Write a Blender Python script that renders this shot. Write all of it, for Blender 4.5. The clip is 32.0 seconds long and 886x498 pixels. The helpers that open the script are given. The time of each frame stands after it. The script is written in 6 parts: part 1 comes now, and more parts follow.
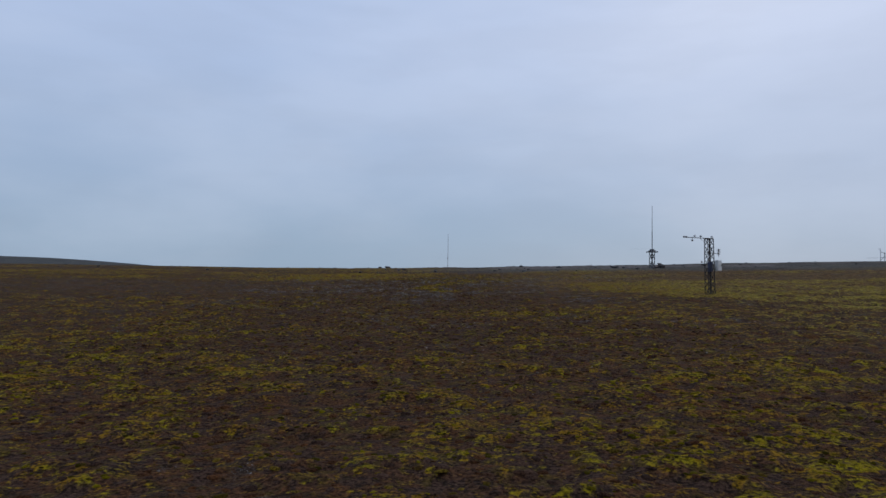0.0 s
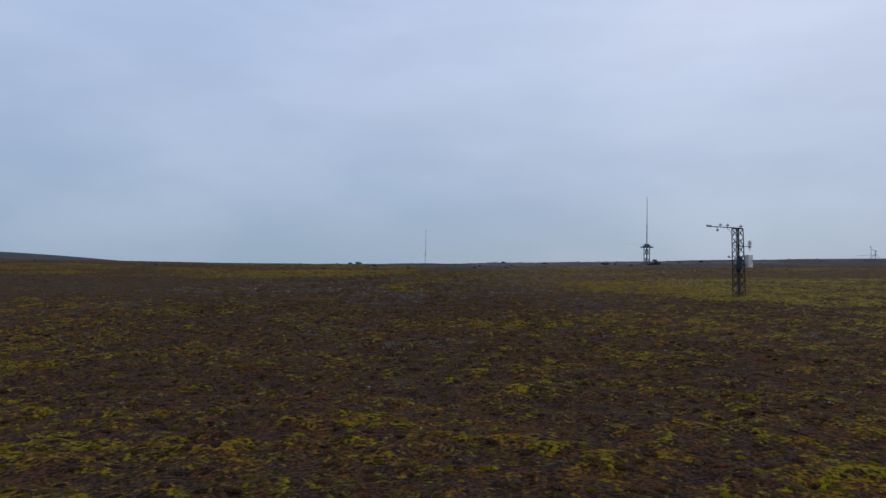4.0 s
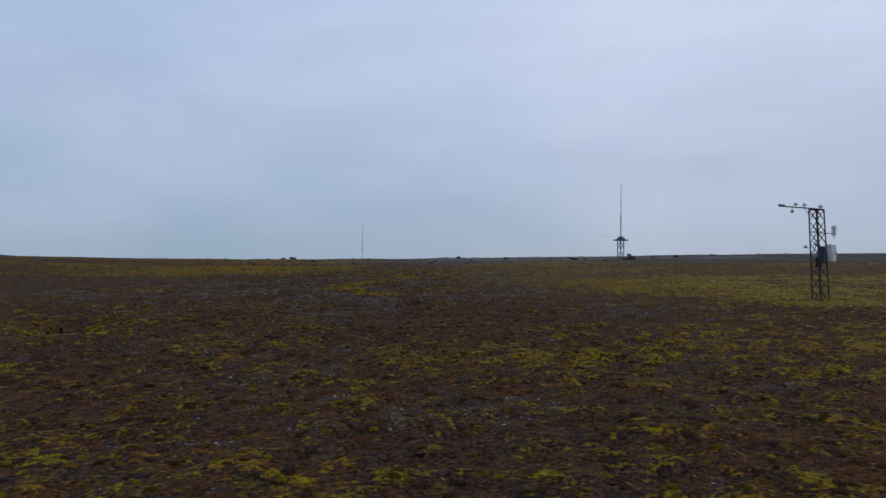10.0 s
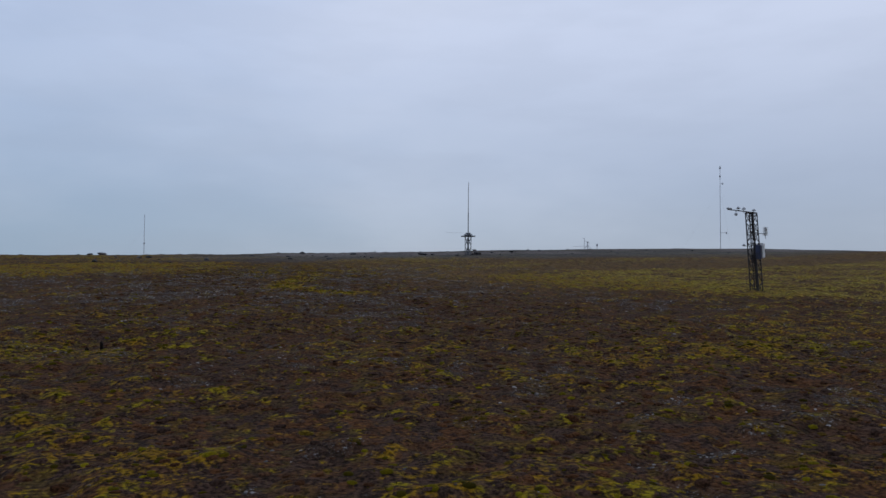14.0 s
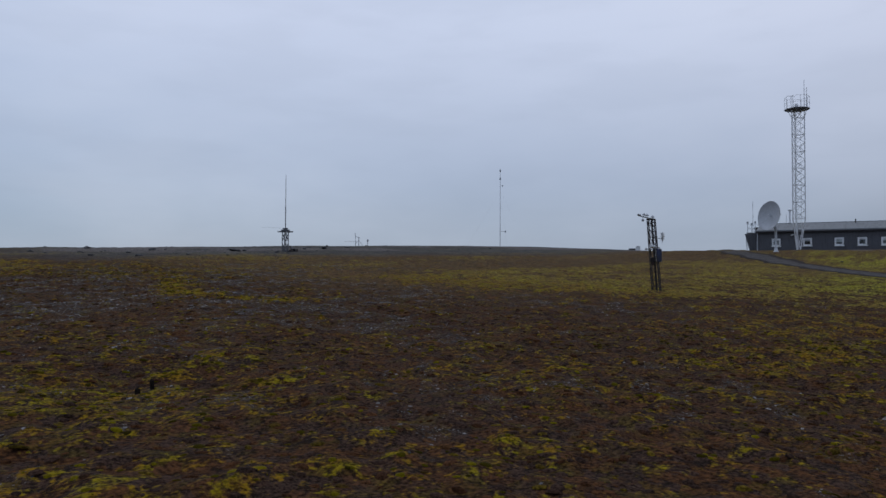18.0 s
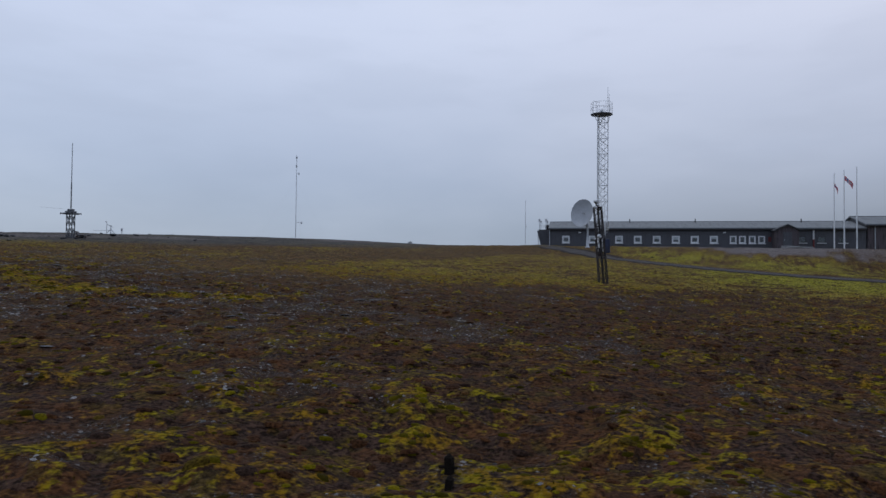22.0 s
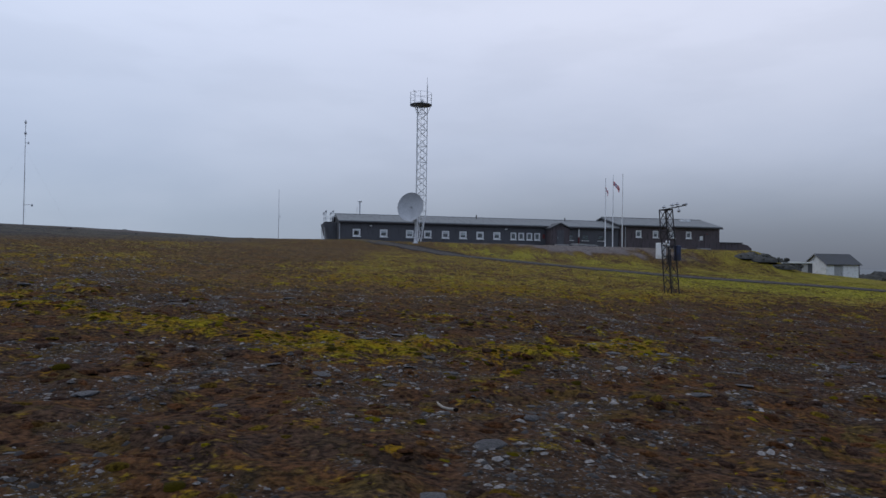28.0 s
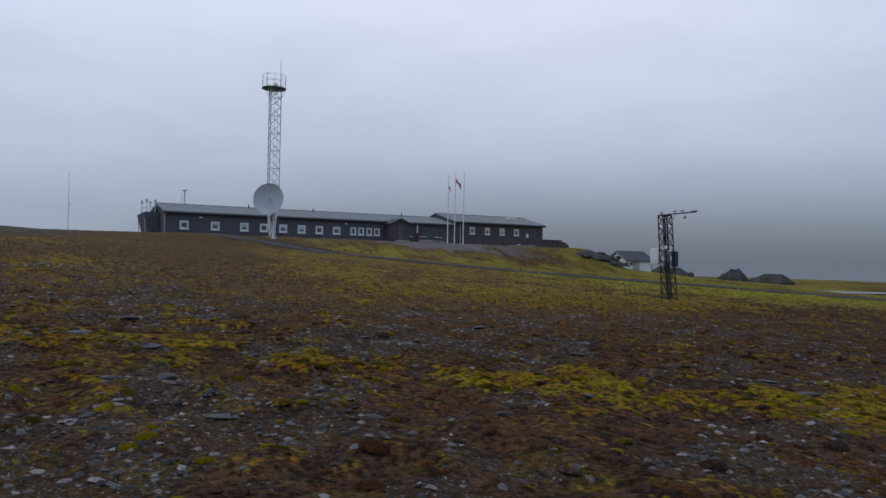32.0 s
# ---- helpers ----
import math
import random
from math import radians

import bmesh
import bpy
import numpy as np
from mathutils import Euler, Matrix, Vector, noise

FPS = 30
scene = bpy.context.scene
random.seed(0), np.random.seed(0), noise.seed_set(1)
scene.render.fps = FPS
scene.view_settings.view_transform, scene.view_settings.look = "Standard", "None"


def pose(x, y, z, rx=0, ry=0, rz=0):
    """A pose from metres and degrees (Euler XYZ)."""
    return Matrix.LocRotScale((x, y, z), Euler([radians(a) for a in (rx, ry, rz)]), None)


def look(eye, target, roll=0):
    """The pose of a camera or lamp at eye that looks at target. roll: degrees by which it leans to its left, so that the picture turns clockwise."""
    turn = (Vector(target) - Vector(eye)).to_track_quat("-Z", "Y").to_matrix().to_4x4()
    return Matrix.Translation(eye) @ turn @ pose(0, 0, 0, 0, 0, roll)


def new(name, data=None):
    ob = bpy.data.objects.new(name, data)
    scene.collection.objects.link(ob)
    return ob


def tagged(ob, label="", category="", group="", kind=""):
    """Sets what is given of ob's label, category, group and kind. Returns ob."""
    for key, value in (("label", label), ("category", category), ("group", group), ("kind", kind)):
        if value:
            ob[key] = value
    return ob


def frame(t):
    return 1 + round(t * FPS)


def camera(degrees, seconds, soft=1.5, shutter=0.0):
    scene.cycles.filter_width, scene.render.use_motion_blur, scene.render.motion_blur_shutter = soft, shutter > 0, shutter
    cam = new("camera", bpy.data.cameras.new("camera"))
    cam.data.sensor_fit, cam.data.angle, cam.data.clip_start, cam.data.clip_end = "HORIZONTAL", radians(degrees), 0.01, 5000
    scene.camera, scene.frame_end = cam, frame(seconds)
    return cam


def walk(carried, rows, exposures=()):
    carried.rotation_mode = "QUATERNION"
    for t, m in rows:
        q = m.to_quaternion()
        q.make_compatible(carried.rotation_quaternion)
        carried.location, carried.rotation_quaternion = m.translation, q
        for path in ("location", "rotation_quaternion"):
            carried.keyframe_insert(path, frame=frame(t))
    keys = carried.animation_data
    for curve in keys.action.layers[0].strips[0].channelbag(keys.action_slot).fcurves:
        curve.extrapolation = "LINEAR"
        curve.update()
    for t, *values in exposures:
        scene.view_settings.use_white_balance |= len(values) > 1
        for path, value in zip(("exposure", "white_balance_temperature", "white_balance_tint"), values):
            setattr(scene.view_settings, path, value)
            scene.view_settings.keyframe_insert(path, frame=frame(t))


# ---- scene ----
cam = camera(64.3, 32.0, soft=1.5, shutter=0.12)
PATH = [
    (0, (-0.194, -5.807, 0.418), (-0.281, -3.812, 0.514), 1.0),
    (0.5, (-0.22, -4.853, 0.433), (-0.306, -2.857, 0.527), 1.2),
    (1, (-0.243, -3.714, 0.401), (-0.327, -1.718, 0.498), 0.9),
    (1.5, (-0.257, -2.66, 0.394), (-0.337, -0.664, 0.493), 0.8),
    (2, (-0.253, -1.756, 0.441), (-0.315, 0.24, 0.536), 0.9),
    (2.5, (-0.235, -0.888, 0.459), (-0.279, 1.11, 0.551), 1.0),
    (3, (-0.192, -0.091, 0.459), (-0.224, 1.906, 0.55), 0.9),
    (3.5, (-0.157, 0.607, 0.488), (-0.186, 2.605, 0.574), 1.2),
    (5.5, (0.684, 4.959, 0.572), (0.665, 6.957, 0.668), 0.9),
    (6, (0.956, 6.119, 0.609), (0.938, 8.117, 0.705), 0.8),
    (6.5, (1.191, 7.164, 0.623), (1.172, 9.161, 0.718), 0.8),
    (7, (1.286, 8.02, 0.65), (1.272, 10.017, 0.742), 0.9),
    (7.5, (1.263, 8.743, 0.664), (1.252, 10.741, 0.752), 1.1),
    (8, (1.082, 9.292, 0.664), (1.073, 11.29, 0.75), 1.1),
    (8.5, (0.676, 9.707, 0.657), (0.672, 11.705, 0.74), 1.1),
    (9, (0.018, 9.994, 0.635), (0.041, 11.992, 0.717), 1.1),
    (9.5, (-0.821, 10.188, 0.609), (-0.725, 12.184, 0.689), 1.1),
    (10, (-1.749, 10.346, 0.57), (-1.583, 12.338, 0.651), 1.0),
    (10.5, (-2.766, 10.441, 0.562), (-2.545, 12.427, 0.641), 1.1),
    (11, (-3.781, 10.652, 0.518), (-3.509, 12.631, 0.598), 0.9),
    (11.5, (-4.801, 10.841, 0.495), (-4.452, 12.809, 0.575), 1.1),
    (12, (-5.739, 11.091, 0.469), (-5.309, 13.043, 0.549), 0.8),
    (12.5, (-6.651, 11.38, 0.426), (-6.132, 13.309, 0.508), 0.6),
    (13, (-7.5, 11.722, 0.421), (-6.867, 13.618, 0.499), 0.5),
    (13.5, (-8.314, 12.089, 0.45), (-7.583, 13.949, 0.528), 0.4),
    (14, (-9.042, 12.541, 0.587), (-8.24, 14.372, 0.66), 0.4),
    (14.5, (-9.724, 12.997, 0.781), (-8.861, 14.799, 0.852), 0.4),
    (15, (-10.434, 13.419, 0.951), (-9.5, 15.186, 1.017), 0.4),
    (15.5, (-11.185, 13.935, 0.998), (-10.131, 15.633, 1.062), 0.4),
    (17.5, (-13.69, 16.753, 0.898), (-12.377, 18.261, 0.957), 0.4),
    (18, (-14.026, 17.593, 0.87), (-12.626, 19.02, 0.93), 0.3),
    (18.5, (-14.274, 18.49, 0.836), (-12.772, 19.808, 0.896), 0.3),
    (19, (-14.398, 19.424, 0.802), (-12.817, 20.647, 0.861), 0.3),
    (19.5, (-14.437, 20.427, 0.782), (-12.801, 21.576, 0.837), 0.2),
    (20, (-14.47, 21.477, 0.747), (-12.796, 22.57, 0.804), 0.4),
    (20.5, (-14.505, 22.564, 0.729), (-12.804, 23.614, 0.783), 0.4),
    (21, (-14.556, 23.74, 0.705), (-12.825, 24.74, 0.758), 0.5),
    (21.5, (-14.62, 24.919, 0.691), (-12.855, 25.858, 0.741), 0.5),
    (22, (-14.661, 26.145, 0.641), (-12.85, 26.993, 0.693), 0.6),
    (22.5, (-14.637, 27.37, 0.629), (-12.783, 28.117, 0.677), 0.5),
    (23, (-14.586, 28.589, 0.638), (-12.699, 29.25, 0.687), 0.7),
    (23.5, (-14.504, 29.772, 0.691), (-12.589, 30.345, 0.738), 0.6),
    (24, (-14.345, 30.97, 0.808), (-12.41, 31.473, 0.854), 0.7),
    (24.5, (-14.15, 32.14, 0.945), (-12.201, 32.586, 0.987), 0.8),
    (25, (-13.905, 33.258, 0.967), (-11.948, 33.671, 1.009), 0.7),
    (25.5, (-13.658, 34.389, 0.999), (-11.695, 34.768, 1.039), 0.9),
    (27.5, (-12.415, 38.873, 1.107), (-10.417, 38.947, 1.141), 0.8),
    (28, (-12.102, 39.947, 1.138), (-10.102, 39.947, 1.171), 0.8),
    (28.5, (-11.75, 40.983, 1.164), (-9.752, 40.913, 1.195), 0.9),
    (29, (-11.393, 41.994, 1.188), (-9.399, 41.848, 1.217), 0.9),
    (29.5, (-10.982, 42.963, 1.212), (-8.994, 42.742, 1.24), 1.0),
    (30, (-10.579, 43.825, 1.256), (-8.602, 43.523, 1.282), 1.0),
    (30.5, (-10.114, 44.679, 1.302), (-8.149, 44.306, 1.327), 1.1),
    (31, (-9.616, 45.468, 1.35), (-7.667, 45.018, 1.373), 1.2),
    (31.5, (-9.099, 46.167, 1.388), (-7.17, 45.642, 1.411), 1.1),
    (32, (-8.538, 46.788, 1.438), (-6.63, 46.187, 1.46), 1.1),
]
walk(cam, [(t, look(eye, target, roll)) for t, eye, target, roll in PATH],
     [(0, -0.01), (9, -0.02), (13, -0.04), (17, -0.10), (20, -0.07), (22.5, 0.0), (25, 0.07), (28, 0.09), (32, 0.09)])

# ---- light ----
world = bpy.data.worlds.new("overcast_sky")
scene.world = world
world.use_nodes = True


class Nodes:
    """Short hand for building node trees."""

    def __init__(self, tree):
        self.t = tree
        tree.nodes.clear()

    def n(self, kind, **kw):
        node = self.t.nodes.new(kind)
        for key, value in kw.items():
            if key == "op":
                node.operation = value
            elif key == "blend":
                node.data_type, node.blend_type = "RGBA", value
            elif key == "sky":
                node.sky_type = value
        return node

    def put(self, sock, value):
        if hasattr(value, "is_linked"):
            self.t.links.new(value, sock)
        elif value is not None:
            if hasattr(sock.default_value, "__len__") and len(sock.default_value) == 4 and len(value) == 3:
                value = (*value, 1)
            sock.default_value = value

    def math(self, op, a, b=None, c=None, clamp=False):
        node = self.n("ShaderNodeMath", op=op)
        node.use_clamp = clamp
        for k, v in enumerate((a, b, c)):
            self.put(node.inputs[k], v)
        return node.outputs[0]

    def mix(self, fac, a, b, blend="MIX"):
        node = self.n("ShaderNodeMix", blend=blend)
        self.put(node.inputs[0], fac)
        self.put(node.inputs[6], a)
        self.put(node.inputs[7], b)
        return node.outputs[2]

    def step(self, x, lo, hi, out_lo=0.0, out_hi=1.0):
        node = self.n("ShaderNodeMapRange")
        node.interpolation_type = "SMOOTHSTEP"
        for k, v in enumerate((x, lo, hi, out_lo, out_hi)):
            self.put(node.inputs[k], v)
        return node.outputs[0]

    def noise(self, vec, scale, detail=4.0, rough=0.55, stretch=None):
        if stretch:
            m = self.n("ShaderNodeMapping")
            self.put(m.inputs["Vector"], vec)
            m.inputs["Scale"].default_value = stretch
            vec = m.outputs[0]
        node = self.n("ShaderNodeTexNoise")
        self.put(node.inputs["Vector"], vec)
        node.inputs["Scale"].default_value = scale
        node.inputs["Detail"].default_value = detail
        node.inputs["Roughness"].default_value = rough
        return node.outputs[0]


w = Nodes(world.node_tree)
way = w.n("ShaderNodeTexCoord").outputs["Generated"]
sep = w.n("ShaderNodeSeparateXYZ")
w.put(sep.inputs[0], way)
up = sep.outputs[2]
sky = w.n("ShaderNodeTexSky", sky="NISHITA")
sky.sun_disc = False
sky.sun_elevation, sky.sun_rotation = radians(32), radians(20)
east = w.step(sep.outputs[0], -0.2, 0.97)
low = w.mix(east, (0.288, 0.405, 0.56), (0.345, 0.432, 0.57))
mid = w.mix(east, (0.342, 0.455, 0.64), (0.435, 0.522, 0.70))
high = w.mix(east, (0.465, 0.58, 0.82), (0.68, 0.755, 0.95))
clouds = w.mix(w.step(up, 0.0, 0.16), low, mid)
clouds = w.mix(w.step(up, 0.08, 0.36), clouds, high)
puffs = w.noise(way, 2.2, 5.0, 0.5, (1.0, 1.0, 2.6))
clouds = w.mix(w.step(puffs, 0.35, 0.68, 0.0, 0.22), clouds, (0.76, 0.83, 1.0))
wisps = w.noise(way, 5.0, 4.0, 0.5, (1.0, 1.0, 4.0))
clouds = w.mix(w.step(wisps, 0.42, 0.66, 0.0, 0.10), clouds, (0.30, 0.36, 0.48))
# fog bank that lies over the low ground and the sea to the south
side = w.math("ADD", w.math("MULTIPLY", sep.outputs[0], 0.53), w.math("MULTIPLY", sep.outputs[1], -0.85))
bank = w.math("MULTIPLY", w.step(side, 0.1, 0.92), w.step(up, -0.02, 0.17, 1.0, 0.0))
veil = w.math("MULTIPLY", w.step(side, -0.7, 0.35), w.step(up, 0.0, 0.34, 0.26, 0.0))
clouds = w.mix(veil, clouds, (0.25, 0.29, 0.37))
clouds = w.mix(w.step(side, -0.1, 0.85), clouds, w.mix(1.0, clouds, (1.045, 1.0, 0.97), "MULTIPLY"))
clouds = w.mix(bank, clouds, (0.132, 0.152, 0.198))
dimmed = w.mix(1.0, sky.outputs[0], (0.05, 0.05, 0.05), "MULTIPLY")
back = w.n("ShaderNodeBackground")
w.put(back.inputs[0], w.mix(0.1, clouds, dimmed))
back.inputs[1].default_value = 1.0
w.put(w.n("ShaderNodeOutputWorld").inputs[0], back.outputs[0])

sun = new("sun", bpy.data.lights.new("sun", "SUN"))
sun.data.energy, sun.data.angle, sun.data.color = 0.5, radians(60), (1.0, 0.95, 0.9)
sun.matrix_world = look((0, 0, 60), (-11, -31, 0))

# ---- shapes ----


def smooth(a, b, x):
    t = np.clip((x - a) / (b - a), 0, 1)
    return t * t * (3 - 2 * t)


def lattice_value(ix, iy, seed):
    h = (ix.astype(np.int64) * 374761393 + iy.astype(np.int64) * 668265263 + seed * 974634777) & 0x7FFFFFFF
    h = ((h ^ (h >> 13)) * 1274126177) & 0x7FFFFFFF
    return ((h ^ (h >> 16)) & 0xFFFF) / 65535.0


def vnoise(x, y, seed=0):
    """Smooth value noise between 0 and 1."""
    ix, iy = np.floor(x), np.floor(y)
    fx, fy = x - ix, y - iy
    fx, fy = fx * fx * (3 - 2 * fx), fy * fy * (3 - 2 * fy)
    a, b = lattice_value(ix, iy, seed), lattice_value(ix + 1, iy, seed)
    c, d = lattice_value(ix, iy + 1, seed), lattice_value(ix + 1, iy + 1, seed)
    return (a * (1 - fx) + b * fx) * (1 - fy) + (c * (1 - fx) + d * fx) * fy


def fbm(x, y, seed=0, octaves=4):
    v, amp, tot = 0.0, 1.0, 0.0
    for k in range(octaves):
        v = v + amp * vnoise(x * 2**k + 17.3 * k, y * 2**k - 9.1 * k, seed + k)
        tot += amp
        amp *= 0.5
    return v / tot


# the station's own frame: along the front (s), away from the meadow (d)
STATION = Vector((76.035, 51.014, 0))
ALONG, BACK = Vector((0.239, -0.971, 0)), Vector((0.971, 0.239, 0))


def station_sd(x, y):
    dx, dy = x - STATION.x, y - STATION.y
    return dx * ALONG.x + dy * ALONG.y, dx * BACK.x + dy * BACK.y


def broad_ground(x, y):
    """The lie of the land: a slope that flattens to a crest, and the levelled pad of the station."""
    x, y = np.asarray(x, float), np.asarray(y, float)
    yy = -6.0 * np.logaddexp(-y / 6.0, -86 / 6.0)
    xx = -9.0 * np.logaddexp(-x / 9.0, -63 / 9.0)
    xx = 8.0 * np.logaddexp(xx / 8.0, -14 / 8.0)
    z = -2.18 + 0.034 * xx + 0.0565 * yy
    z = z + 7.4 * np.exp(-(((x + 225) / 90) ** 2) - ((y - 330) / 110) ** 2)
    s, d = station_sd(x, y)
    pad = smooth(-33, -21, d) * (1 - 0.8 * smooth(0.3, 7.6, s - 46.3 - 0.71 * (d + 13)) - 0.2 * smooth(5, 26, s - 46.3 - 0.71 * (d + 13))) * (1 - smooth(30, 50, d))
    z = z + pad * np.maximum(0, 3.42 + 0.022 * np.clip(d, -30, 0) - 0.006 * np.clip(s, -4, 50) - z)
    # low flat country, a shallow basin, and the drop to the sea
    low = -2.9 + 1.1 * smooth(40, 58, x) * (1 - smooth(-2, 12, y))
    z = 0.6 * np.logaddexp(z / 0.6, low / 0.6)
    e1, e2 = 0.6 * (x - 45) + 0.8 * (y + 11), 0.8 * (x - 45) - 0.6 * (y + 11)
    basin = 1 - smooth(0.7, 1.5, np.hypot(e1 / 8.0, e2 / 3.0))
    z = z * (1 - basin) - 1.32 * basin
    coast = smooth(150, 215, np.hypot(x, y - 40)) * smooth(30, 80, x) * (1 - smooth(0, 60, y))
    z = z - 22 * coast
    return z


ROAD = [(68, 52), (61, 50.2), (55.4, 48), (51.6, 45.2), (48.2, 41), (43.8, 36.8), (39.5, 33.7), (36.8, 31.2), (34.6, 28.9), (33.2, 26.8), (32.4, 24.6), (32.1, 22), (32.4, 19.2), (32.4, 16), (31.4, 12), (29.8, 7), (28, 0), (25.5, -10)]


def road_distance(x, y):
    best = np.full(np.shape(x), 1e9)
    for (ax, ay), (bx, by) in zip(ROAD[:-1], ROAD[1:]):
        t = np.clip(((x - ax) * (bx - ax) + (y - ay) * (by - ay)) / ((bx - ax) ** 2 + (by - ay) ** 2), 0, 1)
        best = np.minimum(best, np.hypot(x - ax - t * (bx - ax), y - ay - t * (by - ay)))
    return best


# the lower edge of the meadow, the stripe of moss across the stony slope, and the edge of the gravel yard
MEADOW_Y, MEADOW_X = [8, 20, 24, 26, 28, 30, 32, 35, 38, 41, 44, 50], [15, 14.0, 14.2, 13.2, 12.0, 10.2, 8.4, 6.4, 5.0, 4.2, 5.0, 9]
STRIPE_Y, STRIPE_X = [36.5, 38.5, 41, 43, 45, 48], [-1.2, -2.9, -3.5, -2.9, -1.9, -0.7]


def cover(x, y):
    """How mossy, how green, how stony and how gravelled the tundra is at a place, each 0 to 1."""
    s, d = station_sd(x, y)
    n1, n2, n3 = fbm(x / 6.0, y / 5.0, 11, 2), fbm(x / 1.1, y / 0.9, 23, 2), fbm(x / 0.42, y / 0.38, 37, 2)
    rd = road_distance(x, y)
    road_x = np.interp(y, [p[1] for p in ROAD[::-1]], [p[0] for p in ROAD[::-1]])
    beyond = smooth(-1, 1, x - road_x)
    yard_edge = np.interp(s, [-4, 0, 6, 11, 22, 28, 40], [-9, -16, -21.5, -24.5, -28, -30, -33])
    # yellow meadow on the near side of the track, greener grass along it, and a strip of verge behind
    rag = 2.4 * (n2 - 0.5) + 3.0 * (n1 - 0.5)
    meadow = smooth(-0.6, 2.2, x - np.interp(y, MEADOW_Y, MEADOW_X) + rag) * (1 - smooth(43.5, 47.5, y + 1.5 * rag))
    grass = (1 - smooth(9, 17, rd + rag)) * (1 - smooth(25, 35, y)) * meadow * (1 - beyond)
    verge = beyond * smooth(2.0, 4.5, rd + 0.6 * rag) * (1 - smooth(-4.0, 1.0, d - yard_edge + rag)) * smooth(2, 10, y)
    far_field = beyond * (1 - smooth(4, 13, y))
    green = np.maximum(grass * (0.75 + 0.5 * (n2 - 0.5)), 0.62 * verge * smooth(0.25, 0.6, n1 * 0.6 + n2 * 0.4))
    green = np.maximum(green, 0.55 * far_field * smooth(0.3, 0.6, n1))
    moss = 0.26 * n1 + 0.34 * n2 + 0.28 * n3 + 0.068 + 0.28 * (vnoise(x / 0.33, y / 0.33, 91) - 0.5) * (1 - smooth(60, 90, np.hypot(x, y - 28)))
    bias = 0.13 * np.exp(-(((x + 9.6) / 3.0) ** 2) - ((y - 28) / 2.4) ** 2)
    wide = 1 - smooth(55, 95, np.hypot(x - 15, y - 30))
    bias = bias - 0.05 * (1 - wide) + 0.040 * (1 - smooth(22, 29, y)) * (0.3 + 0.7 * smooth(-3, 3, x))
    bias = bias - 0.10 * np.exp(-(((x + 1) / 8.0) ** 2) - ((y - 31) / 3.0) ** 2)
    stripe = np.exp(-(((x - np.interp(y, STRIPE_Y, STRIPE_X)) / (0.55 + 0.5 * n1)) ** 2)) * smooth(35.5, 38, y) * (1 - smooth(47, 51, y))
    stripe = stripe * smooth(0.2, 0.5, 0.5 * n2 + 0.5 * n3)
    patch = np.exp(-(((x + 3.0) / 2.6) ** 2) - ((y - 47.5) / 3.2) ** 2)
    patch = np.maximum(patch, np.exp(-(((x - 3.6) / 2.2) ** 2) - ((y - 47.0) / 3.0) ** 2))
    tufts = smooth(0.55, 0.85, vnoise(x / 0.48, y / 0.42, 211)) * smooth(33, 38, y) * (1 - smooth(5, 10, x)) * (1 - smooth(50, 56, y))
    bias = bias + 0.24 * stripe + 0.02 * patch + 0.11 * tufts - 0.20 * smooth(31, 36, y) * (1 - meadow) * (1 - stripe) * (1 - 0.4 * patch) * (1 - smooth(47, 53, y))
    bias = bias + 0.13 * meadow + 0.42 * meadow * (fbm(x / 2.6, y / 1.7, 151, 3) - 0.5) + 0.16 * green
    upper = smooth(44, 58, y) * (1 - meadow)
    moss = moss + 0.06 * upper + upper * 0.6 * (fbm(x / 9.0, y / 5.0, 131, 3) - 0.5)
    # bare ground between the meadow's upper edge and the crest
    crest = smooth(43, 48, y + 1.2 * rag) * smooth(8, 22, x) * (1 - smooth(100, 140, y))
    # bare brown soil thrown up along the far side of the track
    bank = beyond * (1 - smooth(2.6, 5.2, rd + 0.5 * rag)) * (1 - smooth(22, 30, y))
    green = green * (1 - 0.85 * bank)
    moss = np.clip(smooth(0.27, 0.93, moss + bias - 0.16 * crest - 0.3 * bank), 0, 1)
    stone = 0.35 * fbm(x / 3.1, y / 2.4, 51, 2) + 0.65 * fbm(x / 0.5, y / 0.45, 67, 2)
    zone = 0.03 * smooth(20, 34, y) * (1 - smooth(2, 9, x)) - 0.12 * (1 - smooth(14, 24, y))
    zone = zone + 0.10 * np.exp(-(((x + 1) / 7.0) ** 2) - ((y - 31.3) / 2.6) ** 2)
    zone = zone + 0.12 * smooth(33, 38, y) * (1 - smooth(3, 8, x)) * (1 - smooth(46, 53, y)) * (1 - stripe)
    zone = zone + 0.02 * smooth(44, 54, y) - 0.3 * np.maximum(green, 0.8 * meadow)
    stone = smooth(0.53, 0.75, stone + zone)
    knoll = smooth(24, 34, s) * (1 - smooth(52, 66, s)) * smooth(-40, -26, d) * (1 - smooth(-2, 6, d))
    green = np.maximum(green, knoll * smooth(0.35, 0.75, 0.5 * n1 + 0.5 * n2) * 0.3)
    moss = np.maximum(moss, knoll * smooth(0.35, 0.75, n2) * 0.5)
    yard = smooth(-2.0, 4.5, d - yard_edge + 2.2 * rag) * smooth(-8, 2, s) * (1 - smooth(22, 40, s + 4 * rag)) * (1 - smooth(12, 20, d))
    yard = np.clip(yard * (0.62 + 0.9 * (n1 - 0.3) + 0.5 * (n2 - 0.4)), 0, 1)
    moss, stone, green = moss * (1 - 0.9 * yard), stone * (1 - yard), green * (1 - yard)
    yard = np.maximum(yard, 0.3 * crest * smooth(0.3, 0.6, n1))
